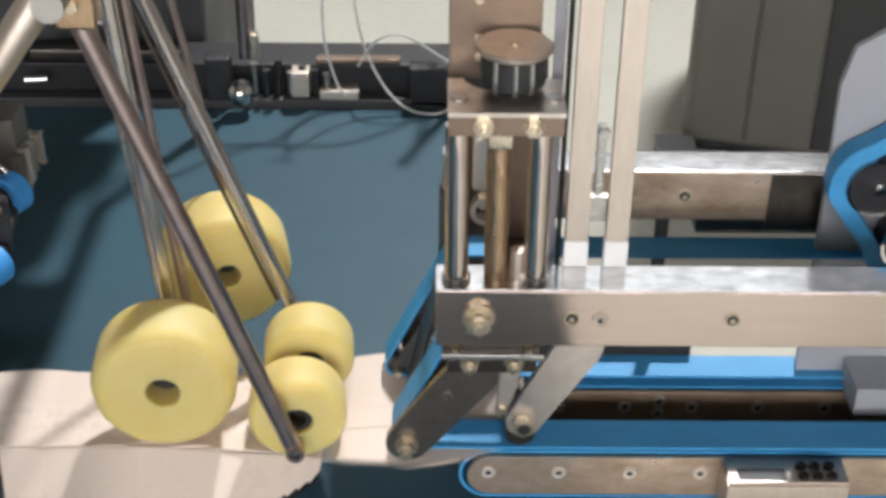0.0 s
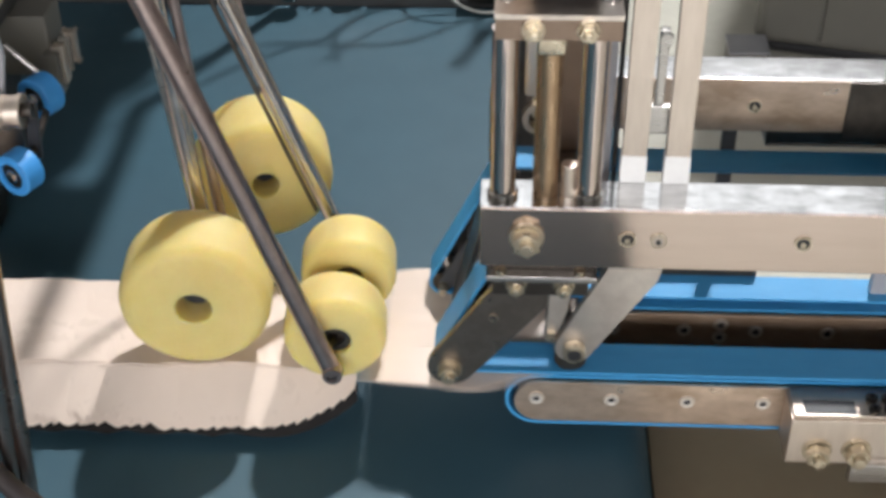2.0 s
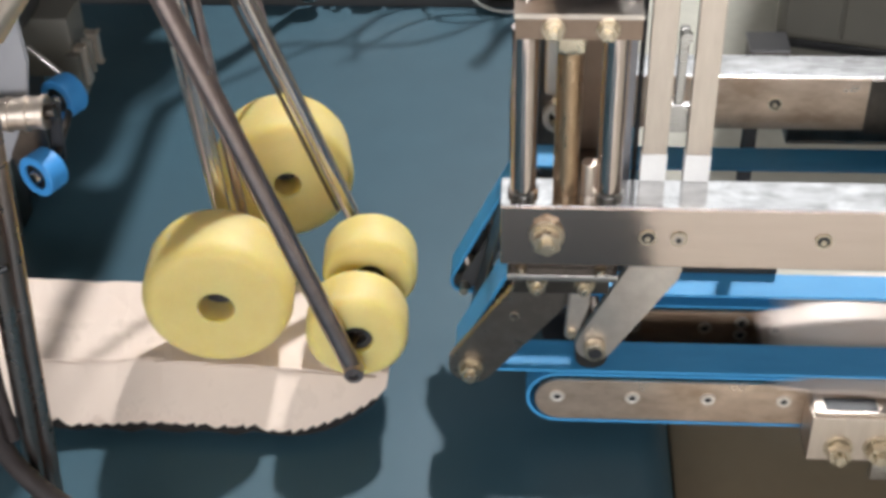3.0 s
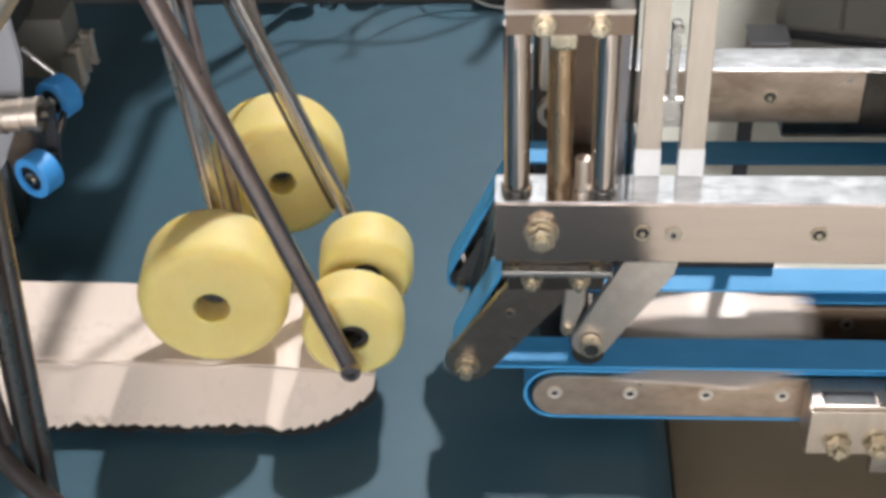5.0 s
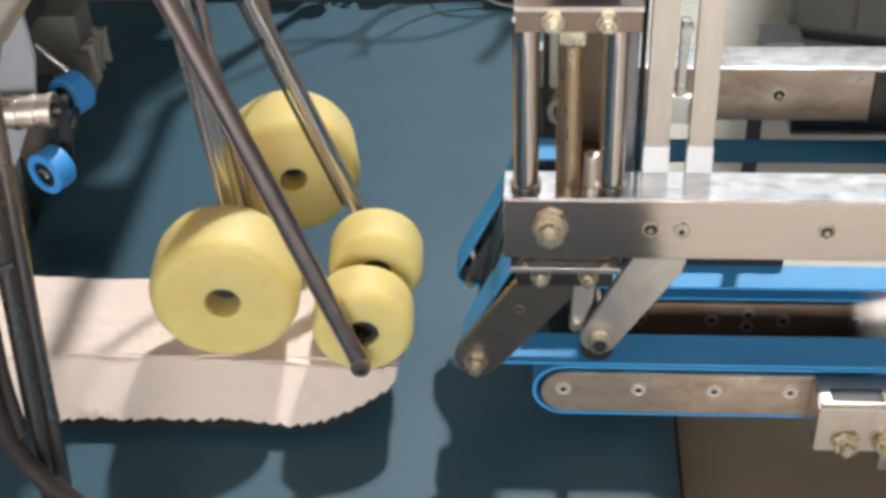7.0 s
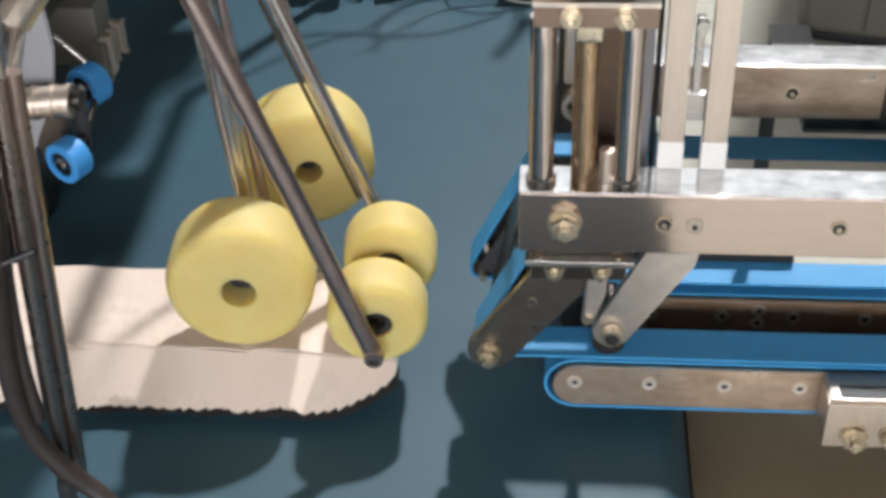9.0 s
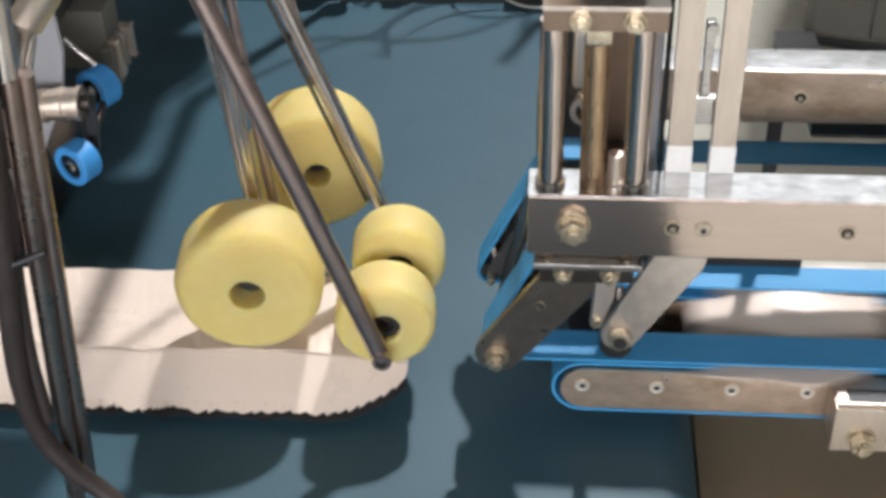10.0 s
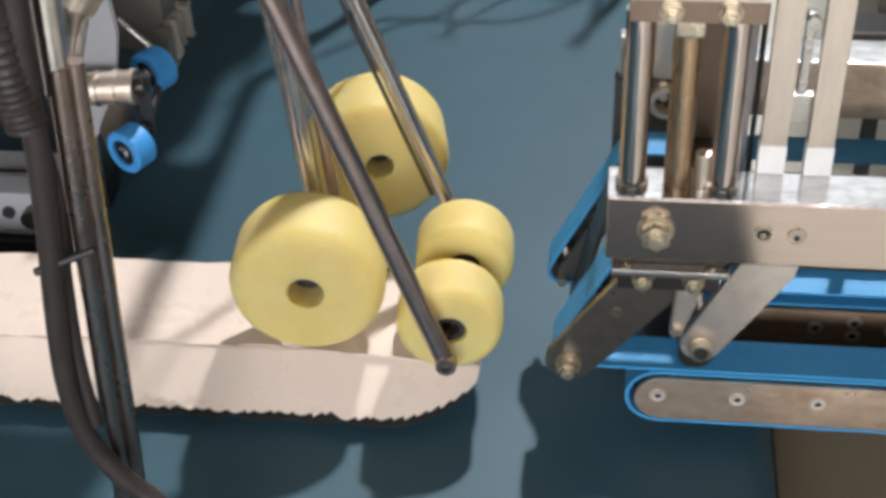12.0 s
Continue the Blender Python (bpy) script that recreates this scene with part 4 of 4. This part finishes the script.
part("side_bay", box(CX + 0.268, CX + 0.74, 1.892, 1.8995, -0.66, 1.23, 0.003), DARK, cab)
cab.rotation_euler = (0, 0, radians(-14))
bx = thing("floor_box", (0.55, 1.86, -0.70), "small dark box on the floor beside the cabinet", "box")
part("body", box(0.525, 0.60, 1.80, 1.87, -0.70, -0.655, 0.004), DARKSTEEL, bx)
part("flap", box(0.522, 0.603, 1.797, 1.873, -0.6548, -0.648, 0.002), GREYPLATE, bx)

# ---------------------------------------------------------------- white folded sheets
LC, WIDE, FLAP = 0.126, 0.084, 0.0395


def sheet_meshes(v):
    """Body and front flap of one folded sheet; the local origin is the trailing end on the hinge line."""
    def dip(d):
        """The leading end slips down between the sheets before it."""
        return 0.0065 * max(0.0, (d / LC - 0.5) / 0.5) ** 2

    bm = bmesh.new()
    n = 12
    T = 0.0015
    top = [[bm.verts.new((-LC * i / n, WIDE * j / 3, T + 0.0010 * math.sin(math.pi * i / n) + (0.0005 + 0.0003 * v) * math.sin(7 * i + 3 * j + 2.1 * v) - dip(LC * i / n))) for j in range(4)] for i in range(n + 1)]
    bot = [[bm.verts.new((v.co.x, v.co.y, v.co.z - T)) for v in col] for col in top]
    for i in range(n):
        for j in range(3):
            bm.faces.new((top[i][j], top[i + 1][j], top[i + 1][j + 1], top[i][j + 1]))
            bm.faces.new((bot[i][j], bot[i][j + 1], bot[i + 1][j + 1], bot[i + 1][j]))
        for j in (0, 3):
            bm.faces.new((top[i][j], bot[i][j], bot[i + 1][j], top[i + 1][j]))
    for i in (0, n):
        for j in range(3):
            bm.faces.new((top[i][j], top[i][j + 1], bot[i][j + 1], bot[i][j]))
    bmesh.ops.recalc_face_normals(bm, faces=bm.faces)
    body = bpy.data.meshes.new("sheet")
    bm.to_mesh(body)
    bm.free()
    # the leading corner is cut away in a long slant; torn little teeth along slant and lower edge
    slant = 0.060
    edge = [(0.0, -0.004), (-0.0006, -0.010)]
    for k in range(8):
        f0, f1 = k / 8, (k + 0.82) / 8
        for f, tooth in ((f0, 0.0), (f1, -0.0022 - 0.0004 * ((k + v) % 3))):
            edge.append((-0.001 - slant * f, -0.010 - (FLAP - 0.010) * math.sin(f * math.pi / 2) ** 0.85 + tooth))
    for k in range(5):
        x, g = -slant - 0.0030 - 0.0094 * k, 0.0010 * k
        edge += [(x - 0.0008, -FLAP - 0.0018 + g), (x - 0.0050, -FLAP + 0.0008 + g), (x - 0.0088, -FLAP + 0.0030 + g)]
    edge += [(-LC, -FLAP + 0.012)]
    bm = bmesh.new()
    grid = []
    for x, y in edge:
        z = -dip(-x) + 0.0004 * v * math.sin(90 * x + 2.0 * v) * (x < -0.01)
        grid.append([bm.verts.new((x, yy, z + h)) for h in (0.0, 0.0014) for yy in (-0.0002, y)])
    for p, q in zip(grid, grid[1:]):
        for u, v in ((0, 1), (1, 3), (3, 2), (2, 0)):
            bm.faces.new((p[u], p[v], q[v], q[u]))
    for p in (grid[0], grid[-1]):
        bm.faces.new((p[0], p[1], p[3], p[2]))
    bmesh.ops.recalc_face_normals(bm, faces=bm.faces)
    flap = bpy.data.meshes.new("flap")
    bm.to_mesh(flap)
    bm.free()
    for me in (body, flap):
        me.materials.append(PAPER)
    return body, flap


VARIANTS = [sheet_meshes(v) for v in range(3)]
TAU = [0.029, 0.254, 0.376, 0.52, 0.652, 0.775, 0.883, 1.06, 1.177, 1.31, 1.42, 1.636, 1.765, 1.91, 2.029, 2.17, 2.284, 2.457, 2.588, 2.748,
       2.865, 2.973, 3.09, 3.218, 4.906, 5.066, 5.173, 5.304, 5.416, 5.575, 5.694, 5.851, 5.971, 6.111, 6.23, 6.386, 6.501, 6.618, 6.74, 8.316,
       8.452, 8.749, 8.868, 9.162, 9.274, 9.51, 9.62, 9.781, 9.905, 10.074, 10.187, 10.347, 10.473, 10.613, 10.737, 10.869, 10.98, 11.182, 11.302,
       11.507, 11.66, 11.865, 11.965]
TAU += [3.345 + 0.1215 * k for k in range(13)] + [6.862 + 0.1213 * k for k in range(12)]
pile = thing("sheet_pile", (-0.5, 0.07, BZ), "older white sheets piled under the shingled stack", "sheets")
prng = random.Random(9)
for i in range(9):
    o, e = prng.uniform(-0.002, 0.002), prng.uniform(0, 0.004)
    part("layer", box(-1.2, -0.060 - e - 0.004 * (8 - i), 0.034 + o, 0.112 + o, BZ + 0.0004 + 0.0036 * i, BZ + 0.0036 * (i + 1)), BOARD, pile, smooth=False)
TAU = [-8.1 + 0.1235 * k for k in range(66)] + sorted(TAU)
SPEED, DRIFT = 4.2, 0.080      # metres a second in the transport belts, and on the delivery belt
REST, HY, TILT, DROOP = -0.006, 0.0360, 4.5, 37.0
# added dark strip for the deep shade below the stack's white edges
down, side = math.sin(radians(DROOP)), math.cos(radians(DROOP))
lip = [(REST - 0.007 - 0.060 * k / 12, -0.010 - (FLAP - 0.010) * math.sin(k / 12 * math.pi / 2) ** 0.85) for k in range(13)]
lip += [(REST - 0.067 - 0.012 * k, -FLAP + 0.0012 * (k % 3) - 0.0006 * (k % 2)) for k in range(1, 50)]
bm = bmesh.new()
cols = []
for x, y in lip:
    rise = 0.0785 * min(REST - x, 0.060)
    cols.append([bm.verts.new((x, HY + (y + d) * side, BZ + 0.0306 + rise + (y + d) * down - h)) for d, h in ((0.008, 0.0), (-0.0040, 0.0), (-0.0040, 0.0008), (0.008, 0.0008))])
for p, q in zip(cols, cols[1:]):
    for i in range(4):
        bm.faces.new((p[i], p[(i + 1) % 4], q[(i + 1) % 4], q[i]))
part("bottom_sheet", bm, EDGESHADE, pile, "dark strip added as the shade under the stack")
rng = random.Random(4)
SHEETS = []
for k, tau in enumerate(TAU):
    s = tagged(new("folded_sheet", VARIANTS[k * 7 % 3][0]), "glossy white folded board sheet in the shingled stack", "sheet", "white sheets")
    fl = new("flap", VARIANTS[k * 7 % 3][1])
    fl.parent = s
    SHEETS.append((s, fl, tau, rng.uniform(-0.0012, 0.0012), rng.gauss(0, 0.0013), rng.gauss(0, 0.32), rng.uniform(-0.25, 0.25), rng.gauss(0, 0.6), k))


def rest_pose(x, dy, yaw, tilt):
    return pose(x, HY + dy, BZ + 0.0340, 0, tilt, yaw)


def motions():
    for s, fl, tau, dx, dy, yaw, dt, dd, k in SHEETS:
        rows, bend = [], []
        land = tau - REST / SPEED + 0.012
        drop = pose(0, 0, 0, DROOP + dd)
        flat = pose(0, 0, 0, 0)

        def drifted(t):
            return rest_pose(REST + dx - DRIFT * (t - land), dy, yaw, TILT + dt)

        if land <= 0.0:
            rows = [(1.0 * i, drifted(1.0 * i)) for i in range(13)]
            bend = [(0.0, drop), (12.0, drop)]
        else:
            first = math.ceil((tau - 1.55 / SPEED) * FPS)
            if first > 0:
                pile = pose(1.55 + 0.02, HY + 0.012, 0.1062 + 0.0022 * (len(TAU) - k))
                rows.append((0.0, pile))
                if first > 2:
                    rows.append(((first - 1) / FPS, pile))
            end = math.floor(land * FPS)
            for i in range(max(first, 0), end + 1):
                x = SPEED * (tau - i / FPS)
                # the nose of the sheet rides up over the stack, the tail follows
                f = max(0.0, min(1.0, (0.16 - x) / 0.17))
                rows.append((i / FPS, pose(max(x, REST + dx), HY + 0.002 * (1 - f), 0.1062 - 0.022 * f * f, 0, 3.0 * f, yaw * f)))
            t2 = (end + 1) / FPS
            rows.append((t2, drifted(t2)))
            if end > 2:
                bend.append((0.0, flat))
            bend += [((end - 1) / FPS if end > 2 else 0.0, flat), (t2, drop)]
            if t2 < 11.9:
                for gap in (0.1, 0.2, 0.5):
                    if t2 + gap < 11.95:
                        rows.append((t2 + gap, drifted(t2 + gap)))
                u = t2 + 1.2
                while u < 11.6:
                    rows.append((u, drifted(u)))
                    u += 1.0
                rows.append((12.0, drifted(12.0)))
                bend.append((t2 + 0.03, drop))
                bend.append((12.0, drop))
            else:
                rows.append((t2 + 0.2, drifted(t2 + 0.2)))
        walk(s, rows)
        walk(fl, bend)
    # the foam rollers turn with the sheets under them
    for t, r, (x, y, z) in WHEELS:
        rate = math.degrees(DRIFT / r)
        n = 14
        walk(t, [(12.0 * i / n, pose(x, y, z, 0, -rate * 12.0 * i / n, 12 if y > 0.1 else 4)) for i in range(n + 1)])


motions()
